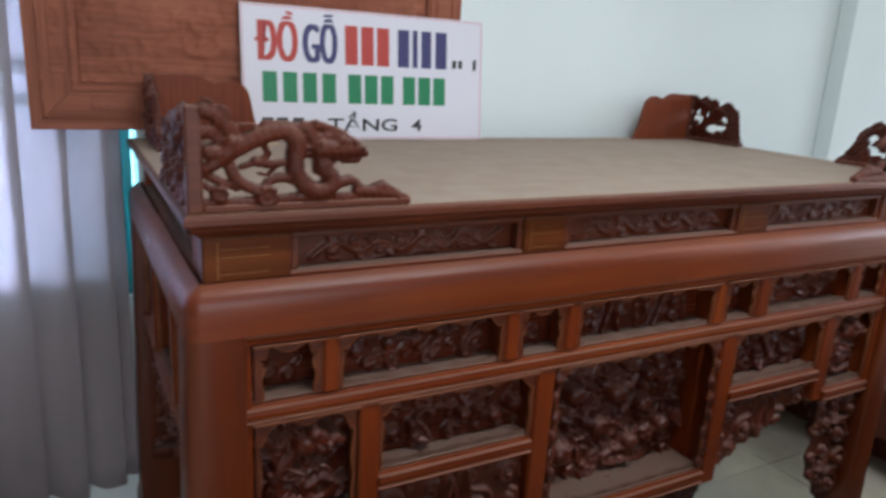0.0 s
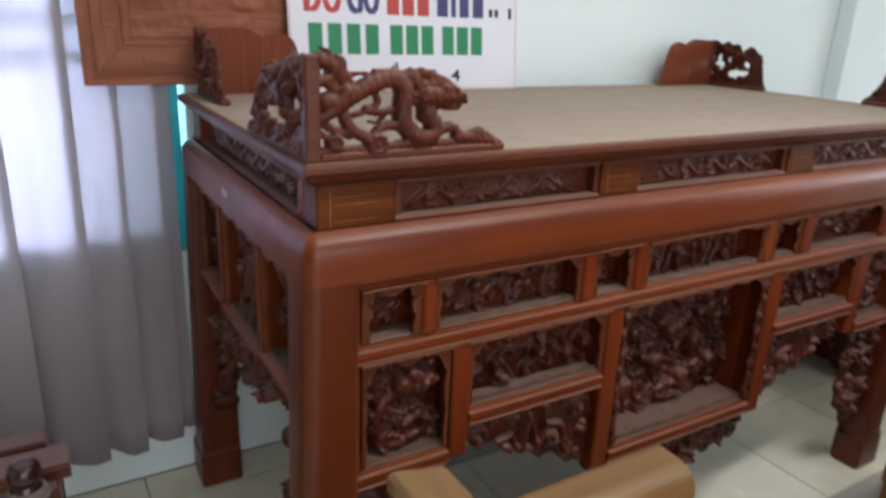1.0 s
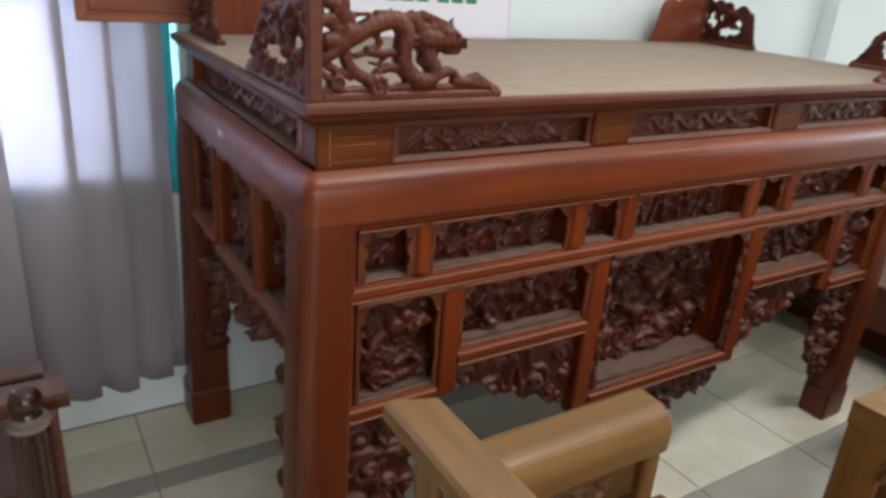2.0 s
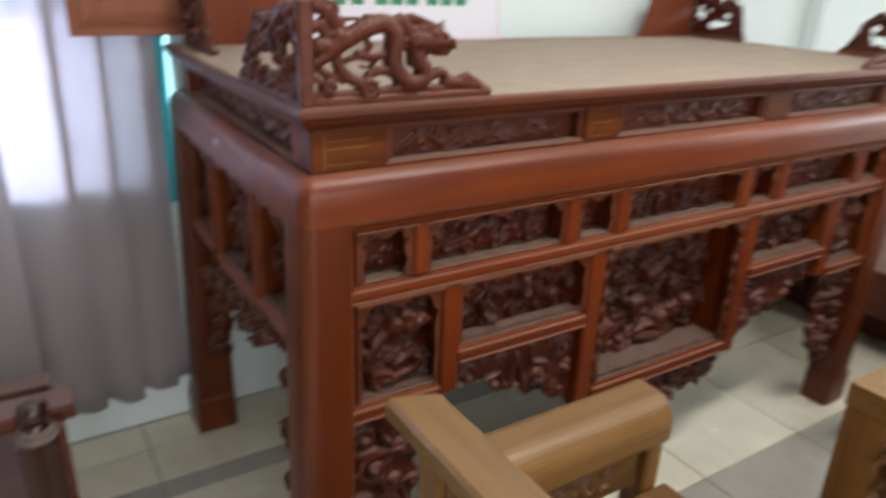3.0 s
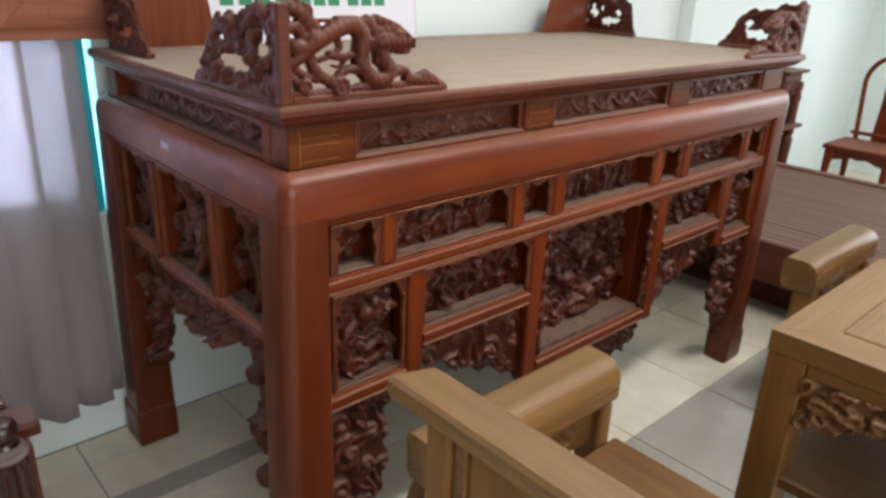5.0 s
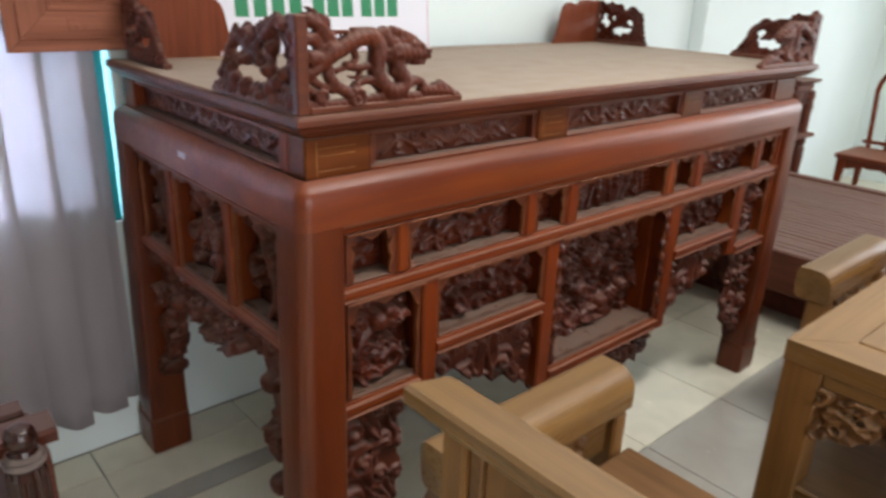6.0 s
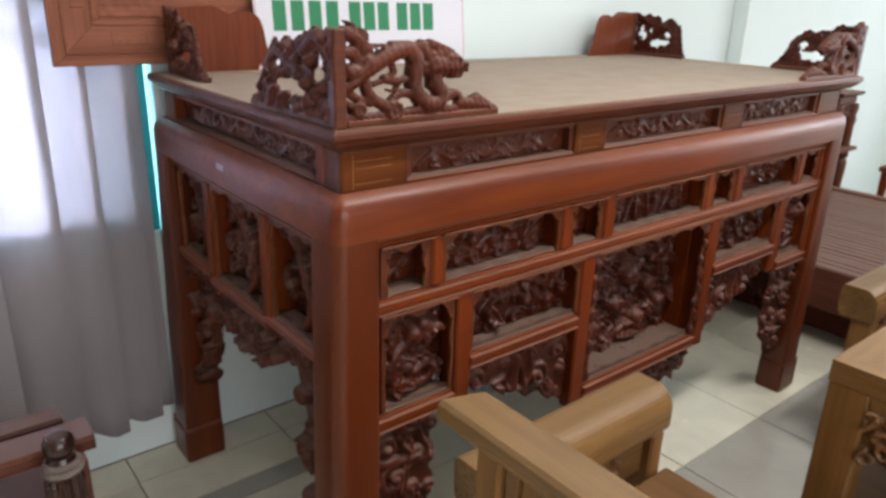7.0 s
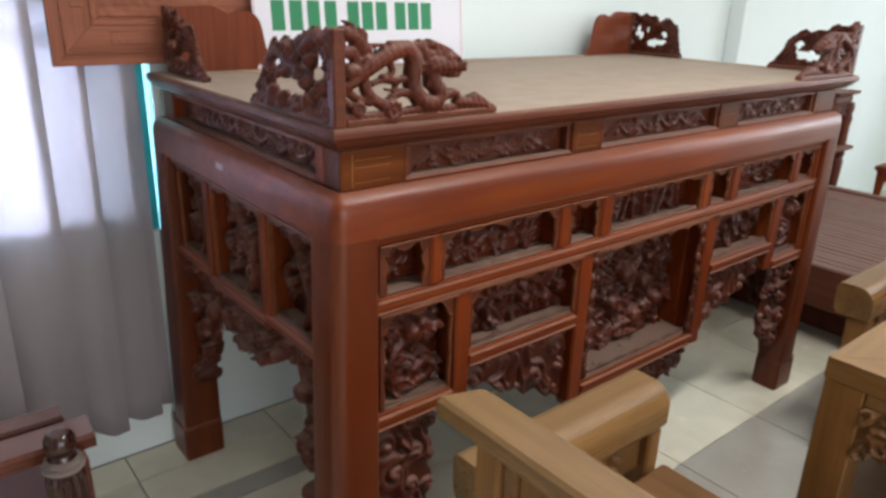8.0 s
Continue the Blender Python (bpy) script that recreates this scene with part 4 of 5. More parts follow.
        return D_ < 0.080 + 0.105 * np.clip(V / 0.14, 0, 1) ** 0.8 + 0.008 * np.sin(V * 75)

    xl = IN0 + 0.002 if not flip else IN1 - 0.002 - wl_
    link("bracket", relief(ss, 0, wl_, 0.0, hl, 0.0026, front_of(xl, 0.188, 0.052), mask=em, floor=0.003), carved_dusty_lit, table, "pierced carved leg bracket")

# the deep middle niche
CX0, CX1 = 0.801, L - 0.801
front_rail(0.8005, L - 0.8005, 0.425, 0.466, 0.150)
part("niche_cheek", box(CX0, CX0 + 0.008, 0.08, 0.150, 0.474, 0.865, 0.002), redz, table)
part("niche_cheek", box(CX1 - 0.008, CX1, 0.08, 0.150, 0.474, 0.865, 0.002), redz, table)
NW = CX1 - CX0 - 0.018
peaches = []
for u, v, r in ((0.10, 0.095, 0.034), (0.22, 0.150, 0.027), (0.27, 0.235, 0.032), (0.13, 0.255, 0.027), (0.37, 0.185, 0.028), (0.42, 0.285, 0.026), (0.34, 0.075, 0.026), (0.45, 0.105, 0.025)):
    peaches += [(u, v, r, 0.030), (u + 0.2 * r, v + 0.15 * r, 0.8 * r, 0.036)]
front_panel(CX0 + 0.009, CX1 - 0.009, 0.474, 0.865, 0.148, scrollwork(random.Random(400), NW, 0.391, 0.038, 0.12, False) + scrollwork(random.Random(401), NW, 0.391, 0.030, 0.0, False) + peaches, lip=0.022)
for a, s in ((CX0, 1), (CX1, -1)):
    ss = [(0.010 + 0.006 * math.sin(30 * f), 0.385 * f, 0.010 + 0.004 * math.sin(50 * f), 0.0) for f in np.linspace(0, 1, 70)]
    link("niche_fret", relief(ss, 0, 0.028, 0, 0.385, 0.003, (lambda u, v, d, a=a, s=s: (a + s * u, 0.030 - d, 0.476 + v))), carved, table)
wc = L - 2 * 0.748
ss = scrollwork(random.Random(77), wc, 0.15, 0.036)
link("bracket", relief(ss, 0, wc, 0, 0.150, 0.0026, front_of(0.748, 0.276, 0.060), floor=0.002, mask=lambda U, V: V > 0.02 + 0.12 * np.abs(2 * U / 0.674 - 1) ** 6 + 0.02 * np.sin(U * 45) ** 2), carved, table, "pierced carved bracket with scrolls")

# the two ends and the back


def end_frame(x, s):
    """One end of the table; s is 1 where the inside lies towards +x."""
    def span(d0, d1):
        return (x + d0, x + d1) if s > 0 else (x - d1, x - d0)

    a0, a1 = LW - 0.004, D - LW + 0.004
    for d0, za, zb in ((0.014, 1.030, 1.0455), (0.018, 1.018, 1.0295)):
        part("head_rail", box(*span(d0, 0.085), a0, a1, za, zb, 0.004), redy, table)
    ys = [(0.120, 0.343), (0.384, 0.686), (0.727, D - 0.120)]
    for i, (ya, yb) in enumerate(ys):
        if i:
            part("stile", box(*span(0.018, 0.085), ys[i - 1][1], ya, 0.752, 1.0175, 0.005), redz, table)
        zs = 0.752 if i == 1 else 0.768
        prof = [((x + s * (p[0] - 0.0)), p[1]) for p in rail_profile(zs - 0.030, zs, 0.016, 0.085)]
        b = bmesh.new()
        r0 = [b.verts.new((p[0], ya - 0.02, p[1])) for p in prof]
        r1 = [b.verts.new((p[0], yb + 0.02, p[1])) for p in prof]
        n = len(prof)
        fs = [b.faces.new((r0[k], r0[(k + 1) % n], r1[(k + 1) % n], r1[k])) for k in range(n)] + [b.faces.new(r0), b.faces.new(r1[::-1])]
        bmesh.ops.recalc_face_normals(b, faces=fs)
        rail = part("rail", b, redy, table, "moulded cross rail")
        part("sill", box(*span(0.028, 0.084), ya + 0.002, yb - 0.002, zs + 0.002, zs + 0.006, 0.002), sill, rail, "ledge under thick dust")
        part("panel_back", box(*span(0.088, 0.100), ya - 0.012, yb + 0.012, zs - 0.006, 1.018, 0), backing, table)
        w, h = yb - ya, 1.018 - zs
        ss = scrollwork(random.Random(500 + i), w, h, 0.044, 0.16, False)
        rng = random.Random(540 + i)
        mid = [(w * (0.56 + 0.13 * math.sin(5 * f)), h * (0.06 + 0.78 * f)) for f in np.linspace(0, 1, 6)]
        sweep(ss, mid, 0.015, 0.010, 0.036)
        ss += [(mid[-1][0], mid[-1][1], 0.024, 0.030), (mid[-1][0] - 0.010, mid[-1][1] + 0.006, 0.016, 0.040)]
        for u, v in mid[1:]:
            locks(ss, rng, u, v, 0.035, 0.020, 7, 0.015, rng.uniform(0, 6))
        locks(ss, rng, mid[-1][0], mid[-1][1], 0.020, 0.016, 16, 0.010, 1.0)
        place = left_of(yb, zs, x + 0.087) if s > 0 else right_of(ya, zs, x - 0.087)
        link("panel_carving", relief(ss, 0, w, 0, h, 0.0026, place, floor=0.001, back=0.0, soften=3), carved_dusty_lit, table, "deeply carved figures of leaves and clouds")
        lined_opening(w, h, left_of(yb, zs, x + 0.024) if s > 0 else right_of(ya, zs, x - 0.024), dull_red, 3, 0.010, 0.019)
        part("sill_lip", scallop(ya + 0.004, yb - 0.004, zs + 0.004, x + s * 0.036, 0.006, s), sill_edge, table)
    w, h = a1 - a0, 0.565
    ss = scrollwork(random.Random(55), w, h, 0.046, 0.22)

    def arch(U, V, w=w):
        d = np.minimum(U, w - U)      # how far from the nearer leg
        low = np.interp(d, (0.0, 0.06, 0.09, 0.115, 0.145, 0.165, 0.185, 0.215, 0.245, 0.30, 0.36, 0.45), (0.055, 0.075, 0.11, 0.17, 0.25, 0.32, 0.38, 0.445, 0.465, 0.425, 0.40, 0.395))
        low = low + np.where((U < w / 2) & (d < 0.17), 0.055, 0.0)
        return V > low + 0.006 * np.sin(U * 70)

    place = left_of(a1, 0.180, x + 0.066) if s > 0 else right_of(a0, 0.180, x - 0.066)
    link("bracket", relief(ss, 0, w, 0, h, 0.003, place, mask=arch, floor=0.002), carved_dusty_lit, table, "pierced carved bracket running down both legs")


end_frame(0.0, 1)
end_frame(L, -1)
part("back_rail", box(IN0, IN1, D - 0.06, D - 0.02, 0.90, 1.0455, 0.004), redx, table)

# carved corner galleries on the top


def dragon(seed=1):
    """Strokes of a winding beast that strides over a ground strip, with its maned head at the outer end."""
    out, rng = [], random.Random(seed)
    sweep(out, BODY, 0.0150, 0.0160, 0.004, 14, 0.001)
    sweep(out, HIND, 0.017, 0.009, 0.005)
    for line, r0, r1, h in STROKES:
        sweep(out, line, 1.15 * r0, 1.15 * r1, h)
    u, v = HEAD
    locks(out, rng, u - 0.024, v + 0.012, 0.040, 0.024, 30, 0.013, 2.7)
    locks(out, rng, u - 0.010, v + 0.004, 0.030, 0.030, 26, 0.009, 3.4)
    locks(out, rng, 0.032, 0.138, 0.026, 0.022, 18, 0.013, 2.2)
    sweep(out, [(u - 0.03, v), (u + 0.012, v - 0.002), (u + 0.036, v - 0.004), (u + 0.050, v - 0.010)], 0.021, 0.008, 0.004)
    sweep(out, [(u + 0.010, v - 0.018), (u + 0.030, v - 0.022), (u + 0.040, v - 0.020)], 0.009, 0.005, 0.004)
    for du, dv, r in ((0.004, 0.014, 0.0065), (0.030, 0.010, 0.005), (0.044, 0.0, 0.005), (0.018, 0.012, 0.004)):
        out.append((u + du, v + dv, r, 0.017))
    for du, dv, r in FLOWERS:
        for k in range(9):
            a = k * 0.7
            out.append((du + 0.80 * r * math.cos(a), dv + 0.80 * r * math.sin(a), 0.34 * r, 0.013))
        out.append((du, dv, 0.36 * r, 0.012))
        out.append((du, dv, 0.9 * r, 0.0))
    # ground strip that swells under the outer claw
    for f in np.linspace(0, 1, 90):
        x = 0.012 + 0.364 * f
        swell = 0.018 * math.exp(-((f - 0.86) / 0.09) ** 2) + 0.006 * math.exp(-((f - 0.50) / 0.14) ** 2)
        for g in (0.0, 0.5, 1.0):
            out.append((x, 0.002 + (0.004 + swell) * g * (1.0 if f < 0.95 else (1 - f) * 20), 0.0085 + 0.001 * math.sin(31 * f), 0.002 * g))
    return out


BODY = [(0.026, 0.0888), (0.052, 0.0886), (0.0884, 0.1069), (0.1196, 0.1197), (0.1482, 0.1241), (0.1674, 0.1067), (0.1664, 0.0794), (0.1664, 0.056), (0.1794, 0.0359), (0.2002, 0.0211), (0.2236, 0.0238), (0.2314, 0.0409), (0.2184, 0.0592), (0.2106, 0.0791)]
HIND = [(0.0598, 0.1045), (0.052, 0.0874), (0.0312, 0.0709), (0.0166, 0.062)]
HEAD = (0.2418, 0.095)
FLOWERS = [(0.039, 0.0218, 0.013), (0.117, 0.015, 0.018)]
STROKES = [
    ([(0.0156, 0.1556), (0.0364, 0.1467), (0.0572, 0.13), (0.0676, 0.11)], 0.011, 0.009, 0.004),
    ([(0.0156, 0.1225), (0.0312, 0.1177), (0.0442, 0.1015)], 0.01, 0.008, 0.003),
    ([(0.0572, 0.0676), (0.0624, 0.0518), (0.078, 0.0353), (0.1066, 0.0221)], 0.009, 0.01, 0.003),
    ([(0.0156, 0.0562), (0.0364, 0.0434), (0.0572, 0.0345), (0.0676, 0.0281)], 0.008, 0.005, 0.002),
    ([(0.0156, 0.0367), (0.0286, 0.0282), (0.039, 0.0218)], 0.006, 0.006, 0.002),
    ([(0.0624, 0.1278), (0.0832, 0.1337), (0.1118, 0.1311)], 0.0055, 0.0035, 0.001),
    ([(0.1144, 0.1348), (0.1456, 0.1351), (0.1768, 0.1296), (0.2028, 0.1341)], 0.006, 0.008, 0.003),
    ([(0.1404, 0.1257), (0.1716, 0.1279), (0.1924, 0.1171)], 0.006, 0.007, 0.002),
    ([(0.1118, 0.1018), (0.1196, 0.0858), (0.104, 0.073), (0.0754, 0.0647)], 0.006, 0.005, 0.001),
    ([(0.0988, 0.0732), (0.1248, 0.068), (0.1456, 0.0708)], 0.008, 0.006, 0.001),
    ([(0.13, 0.0619), (0.1196, 0.0507), (0.104, 0.0535)], 0.0045, 0.003, 0.001),
    ([(0.1716, 0.0382), (0.1456, 0.0454), (0.1248, 0.0407), (0.1144, 0.0354)], 0.009, 0.005, 0.004),
    ([(0.1924, 0.1015), (0.182, 0.0903), (0.1924, 0.082)], 0.006, 0.006, 0.001),
    ([(0.182, 0.1293), (0.1976, 0.109), (0.208, 0.0812), (0.208, 0.0578)], 0.012, 0.01, 0.002),
    ([(0.2314, 0.0273), (0.2496, 0.0341), (0.2704, 0.0369), (0.286, 0.0217), (0.3068, 0.0136)], 0.009, 0.007, 0.004),
    ([(0.2808, 0.0188), (0.312, 0.0153), (0.3536, 0.0092), (0.3614, 0.0029)], 0.01, 0.008, 0.003),
    ([(0.3198, 0.0129), (0.3224, 0.0245), (0.3302, 0.0299), (0.3484, 0.0172)], 0.007, 0.004, 0.002),
    ([(0.2028, 0.1341), (0.234, 0.1266), (0.2574, 0.1195)], 0.008, 0.004, 0.006),
    ([(0.2184, 0.1157), (0.2496, 0.116), (0.2782, 0.1028)], 0.009, 0.005, 0.006),
]


def cloud_wing(w, seed, full=False):
    """Strokes of a beast among dense clouds and rocks, highest at the corner post; a full one keeps its height to its end."""
    out, rng = [], random.Random(seed)
    k = w / 0.335
    for _ in range(46):        # rocks at the foot
        u, v = rng.uniform(0.01, 0.97 * w), 0.0
        top = 0.046 * min(1.0, (w - u) / (0.08 * k)) * (0.8 + 0.25 * math.sin(40 * u))
        v = rng.uniform(0.0, max(top, 0.004))
        out.append((u, v, rng.uniform(0.009, 0.016), rng.uniform(0, 0.008)))
    for a, v in ((0.030, 0.140), (0.075, 0.138), (0.110, 0.112), (0.150, 0.112), (0.195, 0.108), (0.235, 0.078), (0.028, 0.100), (0.080, 0.100), (0.030, 0.060), (0.095, 0.058), (0.190, 0.066), (0.255, 0.046), (0.130, 0.085)):
        up, size = rng.uniform(0.004, 0.014), rng.uniform(0.016, 0.024)
        rng.choice((curl, cupped_leaf, fruit, cupped_leaf))(out, rng, a * k, v, size, up)
        locks(out, rng, a * k, v, 0.014, 0.012, 4, 0.010, rng.uniform(0, 6.28))
    sweep(out, [(0.0, 0.120), (0.05 * k, 0.148), (0.10 * k, 0.120), (0.15 * k, 0.095), (0.20 * k, 0.110), (0.245 * k, 0.090), (0.272 * k, 0.055), (0.30 * k, 0.030)], 0.013, 0.008, 0.006, 12)
    holes = ((0.057, 0.078, 0.017, 0.032), (0.165, 0.046, 0.058, 0.014), (0.222, 0.084, 0.016, 0.016), (0.020, 0.138, 0.009, 0.012), (0.018, 0.100, 0.008, 0.012), (0.016, 0.048, 0.010, 0.014), (0.115, 0.105, 0.010, 0.014))
    for u in np.arange(0.008, 0.32 * k, 0.006):
        falling = float(np.interp(u / k, (0.0, 0.10, 0.125, 0.225, 0.25, 0.27, 0.29, 0.33), (0.160, 0.156, 0.138, 0.130, 0.112, 0.084, 0.045, 0.0)))
        lobed = float(np.interp(u / k, (0.0, 0.14, 0.175, 0.20, 0.25, 0.29, 0.31, 0.33), (0.164, 0.160, 0.136, 0.146, 0.146, 0.120, 0.050, 0.0)))
        top = (lobed if full else falling) + 0.005 * math.sin(110 * u)
        for v in np.arange(0.004, top, 0.006):
            if all(((u - p * k) / (1.3 * a)) ** 2 + ((v - q) / (1.3 * c)) ** 2 > 1 for p, q, a, c in holes):
                out.append((u, v, 0.006, 0.0))
    for f in np.linspace(0, 1, 50):
        out.append((0.012 + (w - 0.024) * f, 0.004, 0.0095 + 0.002 * math.sin(33 * f), 0.0))
    return [p for p in out if all(((p[0] - q * k) / (1.05 * a)) ** 2 + ((p[1] - r) / (1.05 * c)) ** 2 > 1 for q, r, a, c in holes)]


def plate(w, h):
    """The outline of a plain gallery board: two scalloped lobes falling from the corner, then an ogee to its foot."""
    fs = (0.0, 0.20, 0.32, 0.40, 0.46, 0.52, 0.58, 0.68, 0.76, 0.82, 0.85, 0.868, 0.875, 0.90, 0.95, 1.0)
    vs = (0.99, 1.01, 1.02, 1.00, 0.94, 0.89, 0.91, 0.95, 0.92, 0.84, 0.74, 0.62, 0.46, 0.30, 0.13, 0.02)
    grid = np.linspace(0, 1, 60)
    line = np.interp(grid, fs, vs)
    line[1:-1] = (line[:-2] + 2 * line[1:-1] + line[2:]) / 4
    return [(0, 0)] + [(w * f, h * v) for f, v in zip(grid.tolist(), line.tolist())] + [(w, 0)]


TZ = 1.2643
WING = 0.385
for px, py, wing, sx, sy in ((0.025, 0.026, 0.345, 1, 1), (2.160, 0.026, 0.305, -1, 1), (0.066, 1.000, 0.255, 1, -1), (2.160, 1.000, 0.275, -1, -1)):
    g = part("corner_gallery", box(px - 0.013, px + 0.013, py - 0.013, py + 0.013, TZ, TZ + (0.174 if sy > 0 else 0.182), 0.003), dull_red, table, "upright corner post of a carved gallery")
    # along the front or back
    if sy > 0:
        b = box(min(px + sx * 0.013, px + sx * WING), max(px + sx * 0.013, px + sx * WING), py - 0.012, py + 0.012, TZ, TZ + 0.014, 0.003)
        part("gallery_base", b, dull_red, g)
        link("gallery_carving", relief(dragon(3), 0, WING, 0.0, 0.176, 0.0022, (lambda u, v, d, px=px, sx=sx: (px + sx * u, 0.026 - d, TZ + 0.010 + v)), back=0.8, scales=0.0011), carved_dusty_lit, g, "pierced carving of a winding beast among scrolls")
    else:
        out = [(px + sx * (0.014 + u), v) for u, v in plate(0.306 if sx > 0 else 0.290, 0.180)]
        part("gallery_board", prism([(u, TZ + v) for u, v in out], 1, py - 0.007, py + 0.007), plain_red, g, "plain smooth scalloped board")
    # along the ends
    out_side = -sx
    part("gallery_base", box(px - 0.012, px + 0.012, min(py + sy * 0.0135, py + sy * wing), max(py + sy * 0.0135, py + sy * wing), TZ, TZ + 0.014, 0.003), dull_red, g)
    link("gallery_carving", relief(cloud_wing(wing, 9, sx < 0 and sy < 0), 0, wing, 0.0, 0.176, 0.0026, (lambda u, v, d, px=px, py=py, sy=sy, o=out_side: (px + o * d, py + sy * u, TZ + 0.010 + v)), back=0.35, scales=0.0008), carved_dusty_lit if sx > 0 else carved, g, "pierced carving of a winding beast among clouds")


def crumbs():
    """Flakes of wood and dirt that lie on the dusty ledges, too many to count."""
    rng, b = random.Random(71), bmesh.new()
    for x0, x1, y0, y1, z, n in ((0.84, 1.30, 0.040, 0.135, 0.4731, 16), (0.38, 0.73, 0.036, 0.078, 0.7071, 7), (0.13, 0.31, 0.036, 0.078, 0.6291, 5), (0.29, 0.64, 0.036, 0.076, 0.9071, 8), (0.87, 1.28, 0.036, 0.076, 0.9071, 8), (1.42, 1.76, 0.036, 0.078, 0.7071, 6), (1.52, 1.86, 0.036, 0.076, 0.9071, 6)):
        for _ in range(n):
            x, y, r, a = rng.uniform(x0, x1), rng.uniform(y0, y1), rng.uniform(0.003, 0.007), rng.uniform(0, 3.14)
            ring = [(x + r * (1.6 if k % 2 else 0.8) * math.cos(a + 1.256 * k), y + r * math.sin(a + 1.256 * k), z) for k in range(5)]
            low = [b.verts.new(p) for p in ring]
            tip = b.verts.new((x, y, z + 0.55 * r))
            for k in range(5):
                b.faces.new((low[k], low[(k + 1) % 5], tip))
            b.faces.new(low[::-1])
    tagged(part("debris", b, backing), "dark flakes of wood and dirt on the table's dusty ledges", "debris", kind="stuff")


crumbs()

stick = tagged(part("sticker", box(-0.0012, -0.0002, 0.520, 0.560, 1.085, 1.100, 0), sticker), "small pale paper sticker on the table's apron", "sticker")

# ---- things on the table against the wall ----


def relief_panel():
    root = thing("wooden_relief_panel", (0, 0, 0), "large unpolished wooden relief picture in a broad mitred frame", "picture")
    x0, x1, z0, z1, y0, y1 = -0.229, 1.062, 1.2870, 2.05, 1.040, 1.061
    fw = 0.125
    for xb in (0.10, 0.85):
        part("foot_block", box(xb, xb + 0.09, 1.036, 1.050, 1.2645, 1.2865, 0.002), panelx, root)
    for name, pts, mt in (("frame_bottom", [(x0, z0), (x1, z0), (x1 - fw, z0 + fw), (x0 + fw, z0 + fw)], panelx), ("frame_top", [(x0, z1), (x0 + fw, z1 - fw), (x1 - fw, z1 - fw), (x1, z1)], panelx), ("frame_side", [(x0, z0), (x0 + fw, z0 + fw), (x0 + fw, z1 - fw), (x0, z1)], panelz), ("frame_side", [(x1, z0), (x1, z1), (x1 - fw, z1 - fw), (x1 - fw, z0 + fw)], panelz)):
        cx, cz = sum(p[0] for p in pts) / 4, sum(p[1] for p in pts) / 4
        pts = [(cx + (p[0] - cx) * 0.9985, cz + (p[1] - cz) * 0.9985) for p in pts]
        part(name, prism(pts, 1, y0, y1), mt, root)
    for i, (d, t) in enumerate(((0.030, 0.006), (0.104, 0.012))):
        for q in ((x0 + d, x1 - d, z0 + d, z0 + d + t), (x0 + d, x1 - d, z1 - d - t, z1 - d), (x0 + d, x0 + d + t, z0 + d + t, z1 - d - t), (x1 - d - t, x1 - d, z0 + d + t, z1 - d - t)):
            part("frame_bead", box(q[0], q[1], y0 - 0.005, y0 + 0.004, q[2], q[3], 0.002), panelx, root)
    wf, hf = x1 - x0 - 0.30, z1 - z0 - 0.30
    for n, (length, place) in enumerate(((wf, lambda u, v, d: (x0 + 0.15 + u, y0 - 0.3 * d, z0 + 0.055 + v)), (wf, lambda u, v, d: (x0 + 0.15 + u, y0 - 0.3 * d, z1 - 0.090 + v)), (hf, lambda u, v, d: (x0 + 0.090 - v, y0 - 0.3 * d, z0 + 0.15 + u)), (hf, lambda u, v, d: (x1 - 0.055 - v, y0 - 0.3 * d, z0 + 0.15 + u)))):
        ss = arc_strokes(random.Random(90 + n), length, 0.035, int(length * 150), 0.0085)
        link("frame_fret", relief(ss, 0, length, 0, 0.035, 0.0026, place, floor=0.003, back=0.0), panelx, root, "band of fine shallow carving")
    w, h = x1 - x0 - 2 * fw, z1 - z0 - 2 * fw
    ss = arc_strokes(random.Random(8), w, h, 420, 0.026)
    link("field", relief(ss, 0, w, 0, h, 0.006, (lambda u, v, d: (x0 + fw + u, y0 + 0.014 - 0.34 * d, z0 + fw + v)), floor=0.004, back=0.2), panelx, root, "field of low carved trees and flowers")


relief_panel()


tagged(part("paper_sheet", prism([(0.246, 0.968), (0.262, 0.928), (0.300, 0.848), (0.395, 0.862), (0.392, 0.945)], 2, TZ + 0.0003, TZ + 0.0024), paper_tan), "small tan sheet of card lying on the dusty table top", "card")


def glyphs(body, bold=0.0):
    """Outlines of a word in the built-in font."""
    cu = bpy.data.curves.new("letters", "FONT")
    cu.body, cu.size, cu.extrude, cu.offset = body, 1.0, 0.0, bold
    tmp = bpy.data.objects.new("letters", cu)
    scene.collection.objects.link(tmp)
    bpy.context.view_layer.update()
    mesh = bpy.data.meshes.new_from_object(tmp)
    bpy.data.objects.remove(tmp)
    return [v.co.copy() for v in mesh.vertices], [tuple(p.vertices) for p in mesh.polygons]


